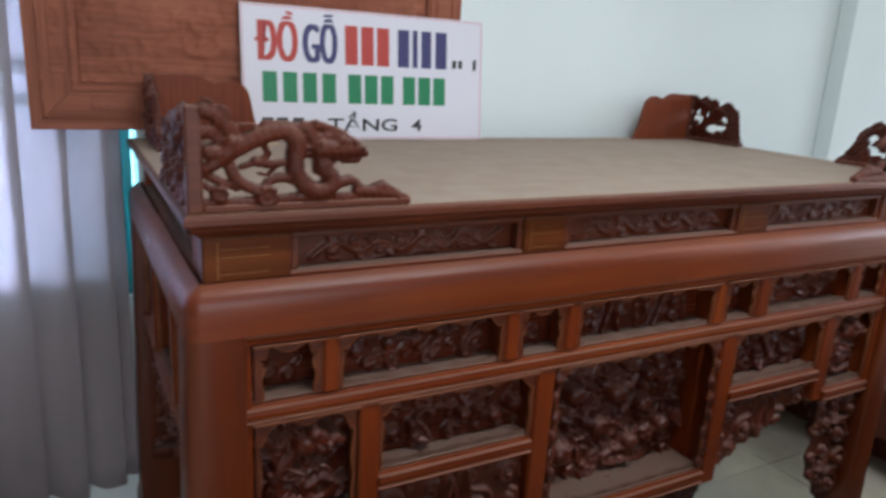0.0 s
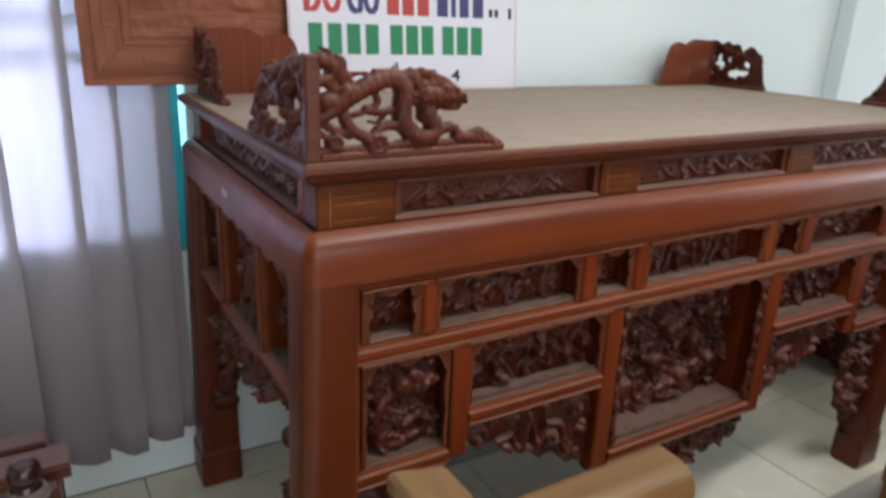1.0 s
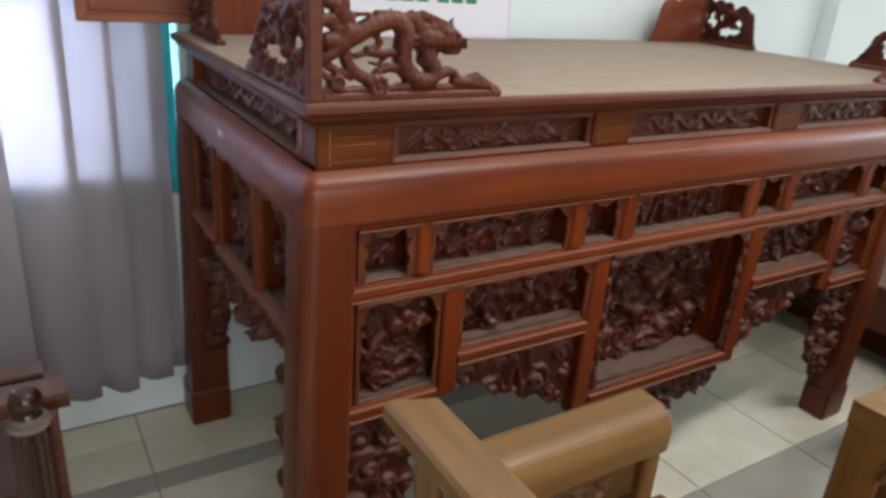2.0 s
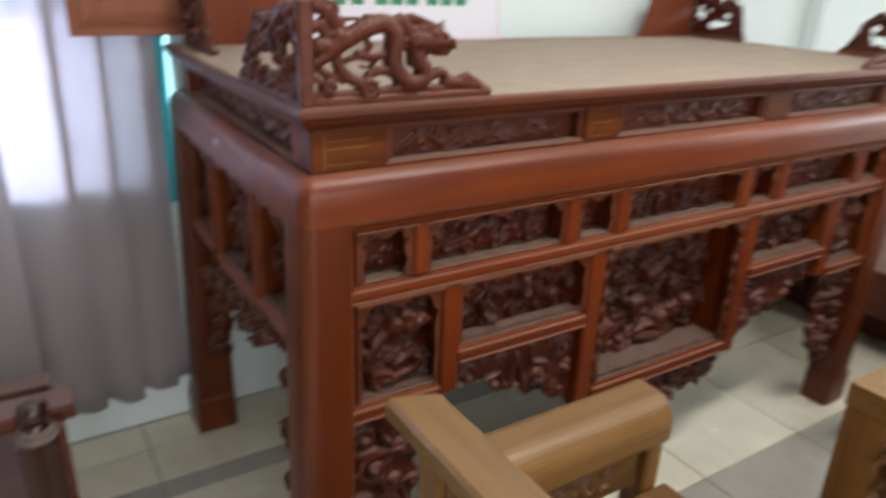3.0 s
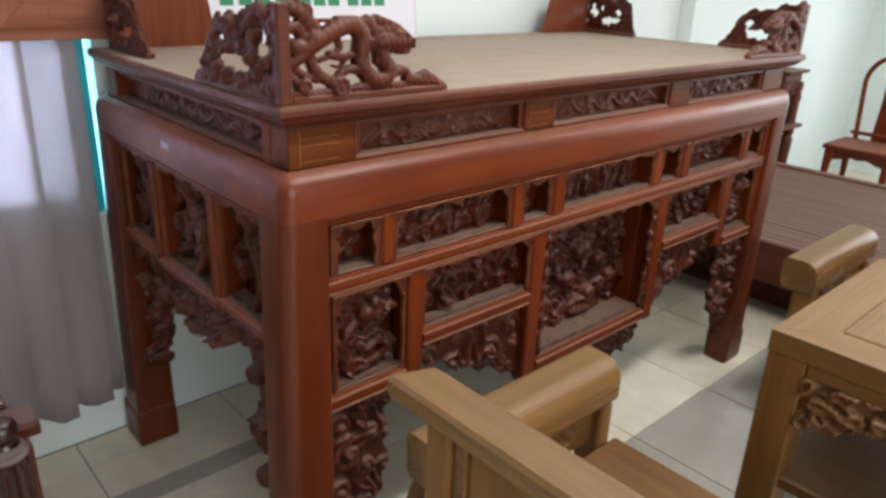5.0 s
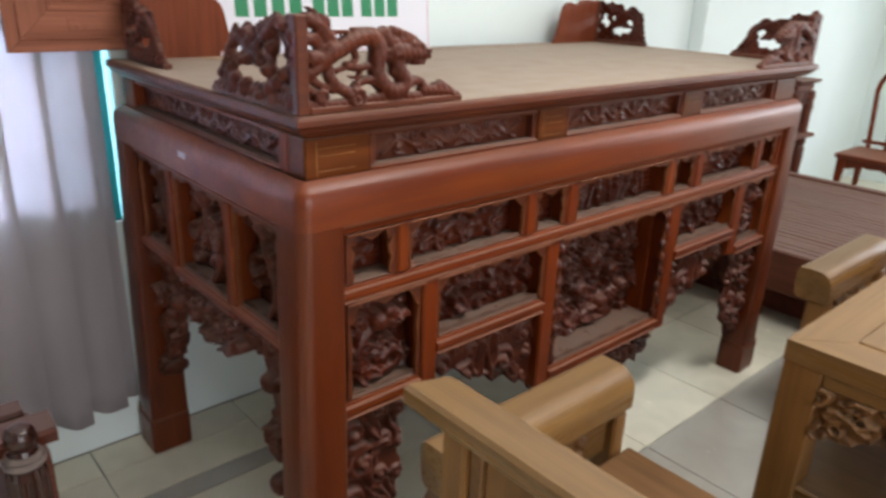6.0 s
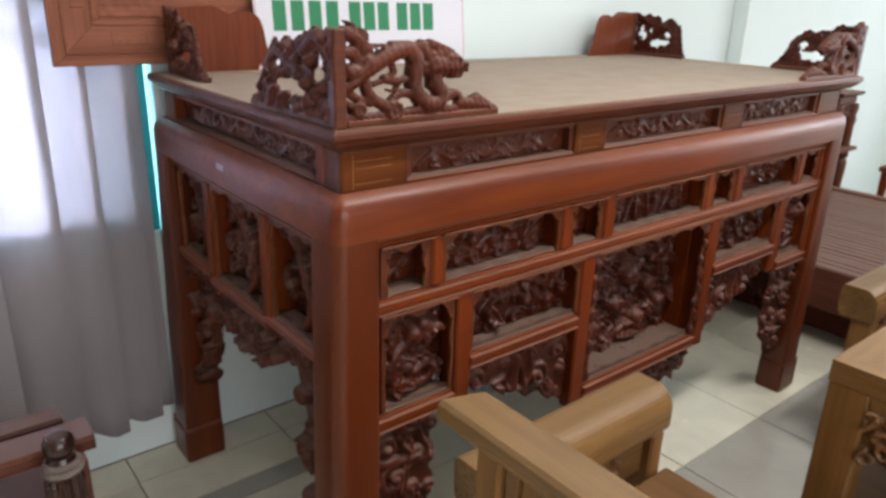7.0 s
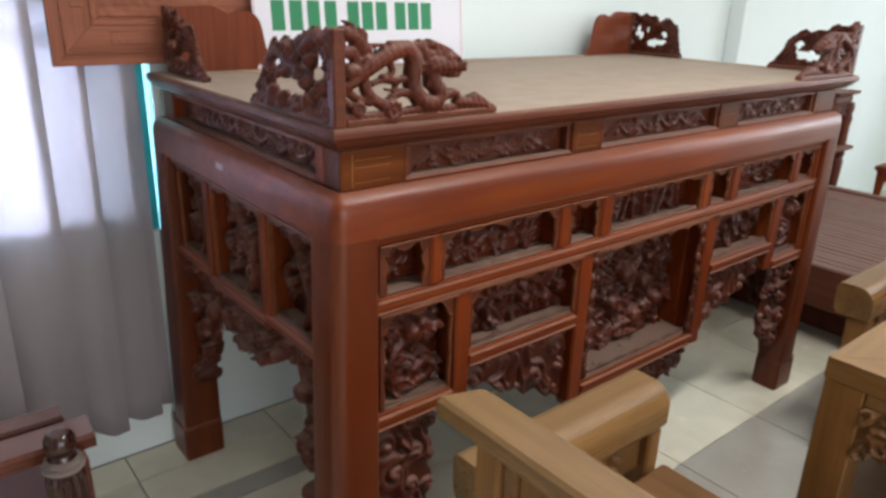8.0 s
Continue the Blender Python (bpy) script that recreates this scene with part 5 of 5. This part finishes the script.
def text_mesh(body, mat, parent, x0, x1, z0, z1, bold=0.0, cap=None, heavy=0.0):
    """Letters fitted into a field of the board; cap is the height of the capitals below their accents, heavy widens the strokes."""
    co, faces = glyphs(body, bold)
    a, b, c, d = min(v.x for v in co), max(v.x for v in co), min(v.y for v in co), max(v.y for v in co)
    top = max(v.y for v in glyphs("O")[0])
    verts, polys = [], []
    for k, shift in enumerate((-heavy, 0.0, heavy) if heavy else (0.0,)):
        polys += [tuple(len(verts) + i for i in f) for f in faces]
        for q in co:
            if cap is None:
                z = z0 + (z1 - z0) * (q.y - c) / (d - c)
            else:
                z = z0 + (cap - z0) * (q.y - c) / (top - c) if q.y <= top else cap + (z1 - cap) * (q.y - top) / (d - top)
            verts.append((x0 + (x1 - x0) * (q.x - a) / (b - a) + shift, -0.0009 - 0.0002 * k, z))
    mesh = bpy.data.meshes.new("lettering")
    mesh.from_pydata(verts, [], polys)
    mesh.update()
    return link("lettering", mesh, mat, parent)


def sign():
    """A printed board leaning back on the relief panel."""
    root = thing("shop_sign", (0.322, 0.992, TZ + 0.001), "white printed shop sign board leaning against the wooden panel", "sign")
    root.rotation_euler = (radians(-5.6), 0, 0)
    w, h = 0.822, 0.395
    part("board", box(0, w, 0.0, 0.004, 0, h, 0.001), white_board, root, "white glossy board")
    for q in ((0.004, w - 0.004, 0.004, 0.0065), (0.004, w - 0.004, h - 0.0065, h - 0.004), (0.004, 0.0065, 0.0066, h - 0.0066), (w - 0.0065, w - 0.004, 0.0066, h - 0.0066)):
        part("edge_line", box(q[0], q[1], -0.0008, -0.0001, q[2], q[3], 0), ink_pink, root)
    text_mesh("ĐỒ", ink_red, root, 0.046, 0.166, 0.232, 0.378, 0.0, 0.346, 0.005)
    text_mesh("GỖ", ink_blue, root, 0.190, 0.292, 0.232, 0.378, 0.0, 0.346, 0.005)

    def bars(xs, wide, z0, z1, mat):
        for k, x in enumerate(xs):
            part("bar", box(x, x + (wide[k] if isinstance(wide, tuple) else wide), -0.0012, -0.0002, z0, z1, 0), mat, root)

    bars((0.322, 0.376, 0.430), 0.042, 0.232, 0.350, ink_red)
    bars((0.503, 0.556, 0.588, 0.640), (0.040, 0.018, 0.036, 0.042), 0.232, 0.350, ink_blue)
    bars((0.705, 0.728), 0.014, 0.236, 0.262, ink_black)
    bars((0.785,), 0.012, 0.232, 0.268, ink_black)
    bars((0.060, 0.122, 0.184, 0.246), 0.044, 0.112, 0.202, ink_green)
    bars((0.331, 0.387, 0.443), 0.044, 0.112, 0.202, ink_green)
    bars((0.521, 0.577, 0.633), 0.044, 0.112, 0.202, ink_green)
    bars((0.055, 0.100, 0.150), 0.034, 0.028, 0.066, ink_black)
    text_mesh("TẦNG", ink_black, root, 0.262, 0.500, 0.026, 0.088, 0.016)
    text_mesh("4", ink_black, root, 0.552, 0.590, 0.026, 0.066, 0.010)


sign()

# ---- pale wooden armchairs and their table ----


def armchair(at, turn, label):
    """Wide wooden armchair: crest rail, two rolled arms, seat, legs. It faces its own +x; its back is at x = 0."""
    root = thing("armchair", (0, 0, 0), label, "chair", "pale wooden seating set")
    W = 1.10
    # crest rail, cut back at one end
    b = bmesh.new()
    n = 20
    rings = []
    for i in range(n + 1):
        y = -W * i / n
        z = 0.870
        sec = [(-0.084, -0.040), (-0.088, -0.034), (-0.088, -0.008), (-0.081, -0.001), (-0.072, 0.0), (-0.012, 0.0), (-0.004, -0.003), (0.0, -0.010), (0.0, -0.034), (-0.006, -0.040)]
        rings.append([b.verts.new((p, y - (0.030 if i == 0 else 0) * (p / -0.088 - 1) * -1, z + q)) for p, q in sec])
    fs = []
    m = len(rings[0])
    for p, q in zip(rings, rings[1:]):
        fs += [b.faces.new((p[k], p[(k + 1) % m], q[(k + 1) % m], q[k])) for k in range(m)]
    fs += [b.faces.new(rings[0]), b.faces.new(rings[-1][::-1])]
    bmesh.ops.recalc_face_normals(b, faces=fs)
    part("crest_rail", b, oaky, root, "square-edged top rail of the back")
    for y in (-0.107, -W + 0.107):
        part("back_post", box(-0.072, -0.020, y - 0.028, y + 0.028, 0.0, 0.840, 0.006), oakz, root)
    part("back_panel", box(-0.052, -0.040, -W + 0.165, -0.165, 0.470, 0.850, 0.003), oakz, root, "plain back panel")
    part("back_stile", box(-0.060, -0.034, -0.164, -0.136, 0.442, 0.850, 0.003), oak_carved, root)
    part("back_stile", box(-0.060, -0.034, -W + 0.136, -W + 0.164, 0.442, 0.850, 0.003), oak_carved, root)
    part("back_rail", box(-0.066, -0.026, -W + 0.136, -0.136, 0.40, 0.441, 0.005), oaky, root)
    for side in (0, 1):
        def Y(y, side=side):
            return -W - y if side else y

        # roll: flat outer top, rounded over towards the seat
        prof = [(0.090, 0.560), (0.094, 0.590), (0.094, 0.640), (0.088, 0.651), (0.076, 0.655)]
        prof += [(0.030 - 0.052 * math.sin(a), 0.603 + 0.052 * math.cos(a)) for a in np.linspace(0, math.pi * 0.5, 9)]
        prof += [(-0.022, 0.560), (-0.016, 0.548), (0.080, 0.548)]
        part("arm", prism([(Y(y), z) for y, z in prof], 0, 0.035, 0.600), oakx, root, "thick rolled armrest")
        pa, pb = sorted((Y(-0.018), Y(0.050)))
        part("arm_post", box(0.545, 0.592, pa, pb, 0.0, 0.5475, 0.006), oakz, root)
        part("arm_post", box(0.045, 0.092, pa, pb, 0.0, 0.5475, 0.006), oakz, root)
        part("arm_panel", box(0.093, 0.544, *sorted((Y(0.004), Y(0.020))), 0.442, 0.547, 0.003), oakx, root)
        ss = arc_strokes(random.Random(4), 0.24, 0.07, 26, 0.016)
        link("arm_carving", relief(ss, 0, 0.24, 0, 0.07, 0.003, (lambda u, v, d, Y=Y: (0.22 + u, Y(0.005 - d), 0.462 + v)), floor=0.001, back=0.0), oak_carved, root, "small carved spray")
        part("arm_bracket", prism([(0.044, 0.547), (0.030, 0.530), (0.010, 0.470), (0.020, 0.430), (0.044, 0.420)], 1, *sorted((Y(0.045), Y(0.075)))), oak_carved, root)
    part("seat", box(-0.024, 0.612, -W + 0.022, -0.022, 0.395, 0.441, 0.008, seg=2), seat_wood, root, "wide flat seat board")
    part("seat_apron", box(0.550, 0.585, -W + 0.030, -0.030, 0.30, 0.394, 0.006), oaky, root)
    part("stretcher", box(0.550, 0.585, -W + 0.030, -0.030, 0.06, 0.10, 0.006), oaky, root)
    root.matrix_world = pose(*at, 0, 0, turn)
    return root


armchair((0.100, -0.300, 0.0), 0.0, "pale varnished wooden armchair with thick rolled arms, back to the viewer")
armchair((2.330, -1.448, 0.0), 180.0, "pale varnished wooden armchair facing its twin beyond the side table")


def side_table():
    root = thing("side_table", (0.845, -0.580, 0), "pale wooden side table with carved aprons and a lower shelf", "table")
    w, d, h = 0.68, 0.62, 0.805      # towards +x and -y
    lw = 0.082
    t = 0.048
    fr = 0.105
    for name, pts, mt in (("top_frame", [(0, 0), (w, 0), (w - fr, -fr), (fr, -fr)], oakx), ("top_frame", [(0, -d), (fr, -d + fr), (w - fr, -d + fr), (w, -d)], oakx), ("top_frame", [(0, 0), (fr, -fr), (fr, -d + fr), (0, -d)], oaky), ("top_frame", [(w, 0), (w, -d), (w - fr, -d + fr), (w - fr, -fr)], oaky)):
        cx, cy = sum(p[0] for p in pts) / 4, sum(p[1] for p in pts) / 4
        part(name, prism([(cx + (p[0] - cx) * 0.998, cy + (p[1] - cy) * 0.998) for p in pts], 2, h - t, h), mt, root, "mitred top frame")
    part("top_panel", box(fr + 0.0008, w - fr - 0.0008, -d + fr + 0.0008, -fr - 0.0008, h - t + 0.01, h + 0.004, 0.006, seg=2), oakx, root, "raised top board with a bevelled edge")
    for x in (0.002, w - lw - 0.002):
        for y in (-lw - 0.002, -d + 0.002):
            part("leg", box(x, x + lw, y, y + lw, 0, h - t - 0.0005, 0.004), oakz, root)
    for x0, x1, y0, y1, run in ((0.010, 0.024, -d + lw + 0.0025, -lw - 0.0025, "y"), (w - 0.024, w - 0.010, -d + lw + 0.0025, -lw - 0.0025, "y"), (lw + 0.0025, w - lw - 0.0025, -0.024, -0.010, "x"), (lw + 0.0025, w - lw - 0.0025, -d + 0.010, -d + 0.024, "x")):
        part("apron_rail", box(x0 - 0.007, x1 + 0.012, y0, y1, h - t - 0.034, h - t - 0.001, 0.004) if run == "y" else box(x0, x1, y0, y1 + 0.0, h - t - 0.030, h - t - 0.001, 0.004), oaky, root)
        ww = (y1 - y0) if run == "y" else (x1 - x0)
        ss = scrollwork(random.Random(12), ww, 0.125, 0.026, 0.0)
        msk = lambda U, V, ww=ww: V > 0.070 - 0.085 * np.abs(2 * U / ww - 1) ** 1.5 + 0.008 * np.sin(60 * U)
        if run == "y":
            pl = (lambda u, v, dd, x=x0, y=y1, z=h: (x + 0.006 - dd, y - u, z - 0.207 + v))
        else:
            pl = (lambda u, v, dd, x=x0, y=y0, z=h: (x + u, y + 0.007 + dd, z - 0.207 + v))
        link("apron_carving", relief(ss, 0, ww, 0, 0.125, 0.0026, pl, mask=msk, back=0.5, floor=0.002), oak_carved, root, "pierced carved apron with scrolls")
    part("shelf", box(0.012, w - 0.012, -d + 0.012, -0.012, 0.425, 0.460, 0.005), oaky, root, "low shelf board")
    return root


side_table()

# ---- dark bench beside the curtain ----


def bench():
    root = thing("dark_bench", (0, 0, 0), "dark red wooden bench end with a turned ball-topped post, dusty", "bench")
    b = prism([(0.355, 0.590), (0.362, 0.599), (0.434, 0.602), (0.441, 0.597), (0.441, 0.572), (0.358, 0.566)], 0, -1.75, -0.388)
    part("front_rail", b, dark_red, root, "flat dusty rail")
    part("back_board", prism([(0.458, 0.594), (0.464, 0.601), (0.510, 0.603), (0.516, 0.597), (0.516, 0.575), (0.460, 0.570)], 0, -1.75, -0.428), dark_red, root)
    post = part("turned_post", lathe([(0.024, 0.0), (0.028, 0.02), (0.028, 0.5460), (0.028, 0.5820), (0.028, 0.6140), (0.024, 0.6250)], -0.465, 0.285, 36, flute=0.0), knob_wood, root, "turned post with dusty rings")
    part("ring", lathe([(0.030, 0.5860), (0.036, 0.5880), (0.0395, 0.5920), (0.040, 0.5960), (0.037, 0.6000), (0.030, 0.6020)], -0.465, 0.285, 36), ring_dust, post, "turned ring under pale dust", smooth=True)
    part("ring", lathe([(0.030, 0.5865), (0.034, 0.6040), (0.0355, 0.6080), (0.033, 0.6130), (0.026, 0.6160)], -0.465, 0.285, 36), ring_dust, post, "turned ring under pale dust", smooth=True)
    part("ball", lathe([(0.022, 0.6170)] + [(0.029 * math.sin(a) + 0.001, 0.6480 - 0.029 * math.cos(a)) for a in np.linspace(0.5660, 3.1, 12)], -0.465, 0.285, 28), knob_wood, post, "polished dark round knob", smooth=True)
    part("shaft", lathe([(0.035, 0.06), (0.038, 0.07), (0.038, 0.5660), (0.034, 0.5820)], -0.465, 0.285, 72, flute=0.13, flutes=14), knob_wood, post, "fluted shaft")
    part("end_panel", box(-0.440, -0.412, 0.326, 0.515, 0.02, 0.566, 0.004), dark_red, root)
    part("seat", box(-1.75, -0.445, 0.32, 0.75, 0.36, 0.40, 0.006), dark_red, root)
    part("leg", box(-0.46, -0.41, 0.69, 0.74, 0.0, 0.36, 0.004), dark_red, root)
    part("leg", box(-1.75, -1.70, 0.32, 0.37, 0.0, 0.36, 0.004), dark_red, root)
    part("leg", box(-1.75, -1.70, 0.69, 0.74, 0.0, 0.36, 0.004), dark_red, root)


bench()

# ---- low slatted bed beyond the altar table ----


def bed():
    root = thing("platform_bed", (0, 0, 0), "low dusty brown wooden platform bed with a slatted top", "bed")
    x0, x1, y0, y1, z = 2.56, 4.12, -0.95, 0.98, 0.40
    part("end_rail", box(x0, x0 + 0.070, y0, y1, z - 0.20, z, 0.008), bed_wood, root)
    part("end_rail", box(x1 - 0.070, x1, y0, y1, z - 0.14, z + 0.012, 0.008), bed_wood, root)
    part("side_rail", box(x0 + 0.071, x1 - 0.071, y0, y0 + 0.06, z - 0.14, z - 0.001, 0.006), bed_wood, root)
    part("side_rail", box(x0 + 0.071, x1 - 0.071, y1 - 0.06, y1, z - 0.14, z - 0.001, 0.006), bed_wood, root)
    part("underboard", box(x0 + 0.071, x1 - 0.071, y0 + 0.06, y1 - 0.06, z - 0.05, z - 0.03, 0), backing, root)
    n = 26
    pitch = (x1 - x0 - 0.144) / n
    rng = random.Random(2)
    for k in range(n):
        xa = x0 + 0.072 + k * pitch
        part("slat", box(xa + 0.0015, xa + pitch - 0.0015, y0 + 0.061, y1 - 0.061, z - 0.029, z - 0.003 + rng.uniform(-0.0015, 0.0015), 0.004), bed_wood, root)
    for xa in (x0 + 0.16, x1 - 0.28):
        for ya in (y0 + 0.12, y1 - 0.24):
            part("leg", box(xa, xa + 0.12, ya, ya + 0.12, 0, z - 0.14, 0.008), bed_wood, root)
    part("plinth", box(x0 + 0.20, x0 + 0.24, y0 + 0.25, y1 - 0.25, 0.02, z - 0.14, 0.004), backing, root)


bed()


def stand():
    root = thing("carved_pedestal", (4.14, 0.835, 0), "tall dark red carved pedestal stand beside the bed", "stand")
    w, d = 0.31, 0.175
    part("top", rounded_box_top(w, d, 0.985), dull_red, root, "moulded square top")
    part("neck", box(0.03, w - 0.03, 0.03, d - 0.03, 0.91, 0.955, 0.006), dull_red, root)
    col = [(0.028, 0.0), (0.034, 0.02), (0.032, 0.30), (0.038, 0.47), (0.038, 0.52), (0.028, 0.54), (0.038, 0.56), (0.033, 0.60), (0.031, 0.76), (0.039, 0.80), (0.030, 0.83), (0.038, 0.87), (0.033, 0.905)]
    for x in (0.042, w - 0.042):
        for y in (0.042, d - 0.042):
            part("leg", lathe(col, x, y, 16), dull_red, root, "slim turned leg", smooth=True)
    part("sloping_crest", prism([(-0.135, 1.075), (-0.100, 1.085), (0.012, 0.990), (0.010, 0.962), (-0.020, 0.966)], 1, 0.04, 0.13), dull_red, root, "sloping moulded crest")
    ss = scrollwork(random.Random(61), 0.27, 0.16, 0.028)
    link("carving", relief(ss, 0, 0.27, 0, 0.16, 0.004, front_of(-0.05, 0.80, 0.07), floor=0.002, mask=lambda U, V: V > 0.12 - 0.9 * U), carved, root, "carved corner piece")
    part("ledge", box(-0.01, w + 0.02, -0.02, d, 0.60, 0.625, 0.006), dull_red, root, "projecting ledge")
    part("bracket", box(0.06, w - 0.06, 0.03, 0.05, 0.82, 0.909, 0.004), carved, root)


def rounded_box_top(w, d, z):
    return ring_solid([(-0.03, z - 0.03), (-0.012, z - 0.022), (-0.004, z - 0.016), (0.0, z - 0.010), (0.0, z - 0.002), (-0.003, z)], w, d)


def ring_solid(outline, w, d):
    b = bmesh.new()
    loops = [[b.verts.new(p) for p in ((-o, -o, z), (w + o, -o, z), (w + o, d + o, z), (-o, d + o, z))] for o, z in outline]
    fs = []
    for p, q in zip(loops, loops[1:]):
        fs += [b.faces.new((p[k], p[(k + 1) % 4], q[(k + 1) % 4], q[k])) for k in range(4)]
    fs += [b.faces.new(loops[0][::-1]), b.faces.new(loops[-1])]
    bmesh.ops.recalc_face_normals(b, faces=fs)
    return b


stand()


def tube(points, radius, seg=10):
    """A round bar along points, of one radius or of one at each point."""
    b = bmesh.new()
    rings = []
    pts = [Vector(p) for p in points]
    for i, p in enumerate(pts):
        t = (pts[min(i + 1, len(pts) - 1)] - pts[max(i - 1, 0)]).normalized()
        s = t.cross(Vector((1, 0, 0)) if abs(t.x) < 0.9 else Vector((0, 1, 0))).normalized()
        u = t.cross(s)
        rings.append([b.verts.new(p + (radius[i] if isinstance(radius, list) else radius) * (math.cos(a) * s + math.sin(a) * u)) for a in [2 * math.pi * k / seg for k in range(seg)]])
    fs = []
    for p, q in zip(rings, rings[1:]):
        fs += [b.faces.new((p[k], p[(k + 1) % seg], q[(k + 1) % seg], q[k])) for k in range(seg)]
    fs += [b.faces.new(rings[0]), b.faces.new(rings[-1][::-1])]
    bmesh.ops.recalc_face_normals(b, faces=fs)
    return b


def small_chair():
    """Round-backed chair facing -x."""
    root = thing("dining_chair", (4.62, 0.25, 0), "small red-brown wooden chair with a hooped back", "chair")
    w, d, z = 0.46, 0.42, 0.49
    part("seat", box(0, d, 0, w, z - 0.035, z, 0.008, seg=2), redy, root, "dusty flat seat")
    part("apron", prism([(0.05, z - 0.0355), (w - 0.05, z - 0.0355), (w - 0.05, z - 0.125)] + [(w - 0.05 - (w - 0.10) * f, z - 0.125 + 0.055 * math.sin(math.pi * f) ** 0.5 - 0.012 * math.sin(3 * math.pi * f) ** 2) for f in np.linspace(0.04, 0.96, 14)] + [(0.05, z - 0.125)], 0, 0.03, 0.05), redy, root, "scalloped apron")
    part("apron", box(0.05, d - 0.05, 0.03, 0.05, z - 0.09, z - 0.0355, 0.004), redx, root)
    part("apron", box(0.05, d - 0.05, w - 0.05, w - 0.03, z - 0.09, z - 0.0355, 0.004), redx, root)
    for x in (0.02, d - 0.065):
        for y in (0.02, w - 0.065):
            s = -1 if x < 0.1 else 1
            part("leg", tube([(x + 0.022 + s * 0.026 * math.sin(3.1 * f), y + 0.022, (z - 0.036) * (1 - f)) for f in np.linspace(0, 1, 12)], [0.036 - 0.018 * math.sin(1.57 * min(1.0, 1.4 * f)) for f in np.linspace(0, 1, 12)]), redz, root, "curved cabriole leg", smooth=True)
    hoop = []
    for f in np.linspace(0, 1, 33):
        a = math.pi * f
        if f < 0.28:
            k = f / 0.28
            p = (0.385 + 0.032 * k, 0.40 * k)
        elif f > 0.72:
            k = (1 - f) / 0.28
            p = (w - 0.385 - 0.032 * k, 0.40 * k)
        else:
            k = (f - 0.28) / 0.44 * math.pi
            p = (w / 2 + 0.187 * math.cos(k), 0.40 + 0.19 * math.sin(k))
        hoop.append((d - 0.03 + 0.05 * p[1], p[0], z + p[1]))
    part("back_hoop", tube(hoop, 0.017), redz, root, "bent round back rail", smooth=True)
    part("splat", prism([(w / 2 - 0.06, z + 0.001), (w / 2 + 0.06, z + 0.001), (w / 2 + 0.045, z + 0.30), (w / 2 + 0.06, z + 0.575), (w / 2 - 0.06, z + 0.575), (w / 2 - 0.045, z + 0.30)], 0, d - 0.02, d + 0.0), redz, root, "flat splat")
    part("cross_rail", box(d - 0.03, d - 0.005, 0.03, w - 0.03, z + 0.03, z + 0.055, 0.004), redy, root)


small_chair()

# ---- floor tiles ----


def tile_mesh(w, d, mat):
    b = box(0.0022, w - 0.0022, 0.0022, d - 0.0022, -0.010, 0.0, 0.0012)
    mesh = bpy.data.meshes.new("tile")
    b.to_mesh(mesh)
    b.free()
    mesh.materials.append(mat)
    return mesh


def lay(mesh, x, y):
    ob = new("tile", mesh)
    ob.location = (x, y, 0)
    ob.parent = floor


PITCH = 0.5
OX, OY = -0.185, -0.045
cream, grey = tile_mesh(PITCH, PITCH, tile_cream), tile_mesh(PITCH, PITCH, tile_grey)
low, strip, high = tile_mesh(PITCH, 0.24, tile_cream), tile_mesh(PITCH, 0.085, tile_grey), tile_mesh(PITCH, 0.175, tile_cream)
for i in range(-10, 13):
    for j in range(-9, 3):
        x, y = OX + i * PITCH, OY + j * PITCH
        if x < RX0 - 0.4 or x > RX1 - 0.1 or y < RY0 - 0.4:
            continue
        if j == 2:
            continue
        if j == 1 and i < 4:
            lay(low, x, y)
            lay(strip, x, y + 0.24)
            lay(high, x, y + 0.325)
        elif j == -1 and 0 <= i:
            lay(grey, x, y)
        else:
            lay(cream, x, y)
edge = tile_mesh(PITCH, WALL_Y - (OY + 2 * PITCH), tile_cream)
for i in range(-10, 13):
    lay(edge, OX + i * PITCH, OY + 2 * PITCH)
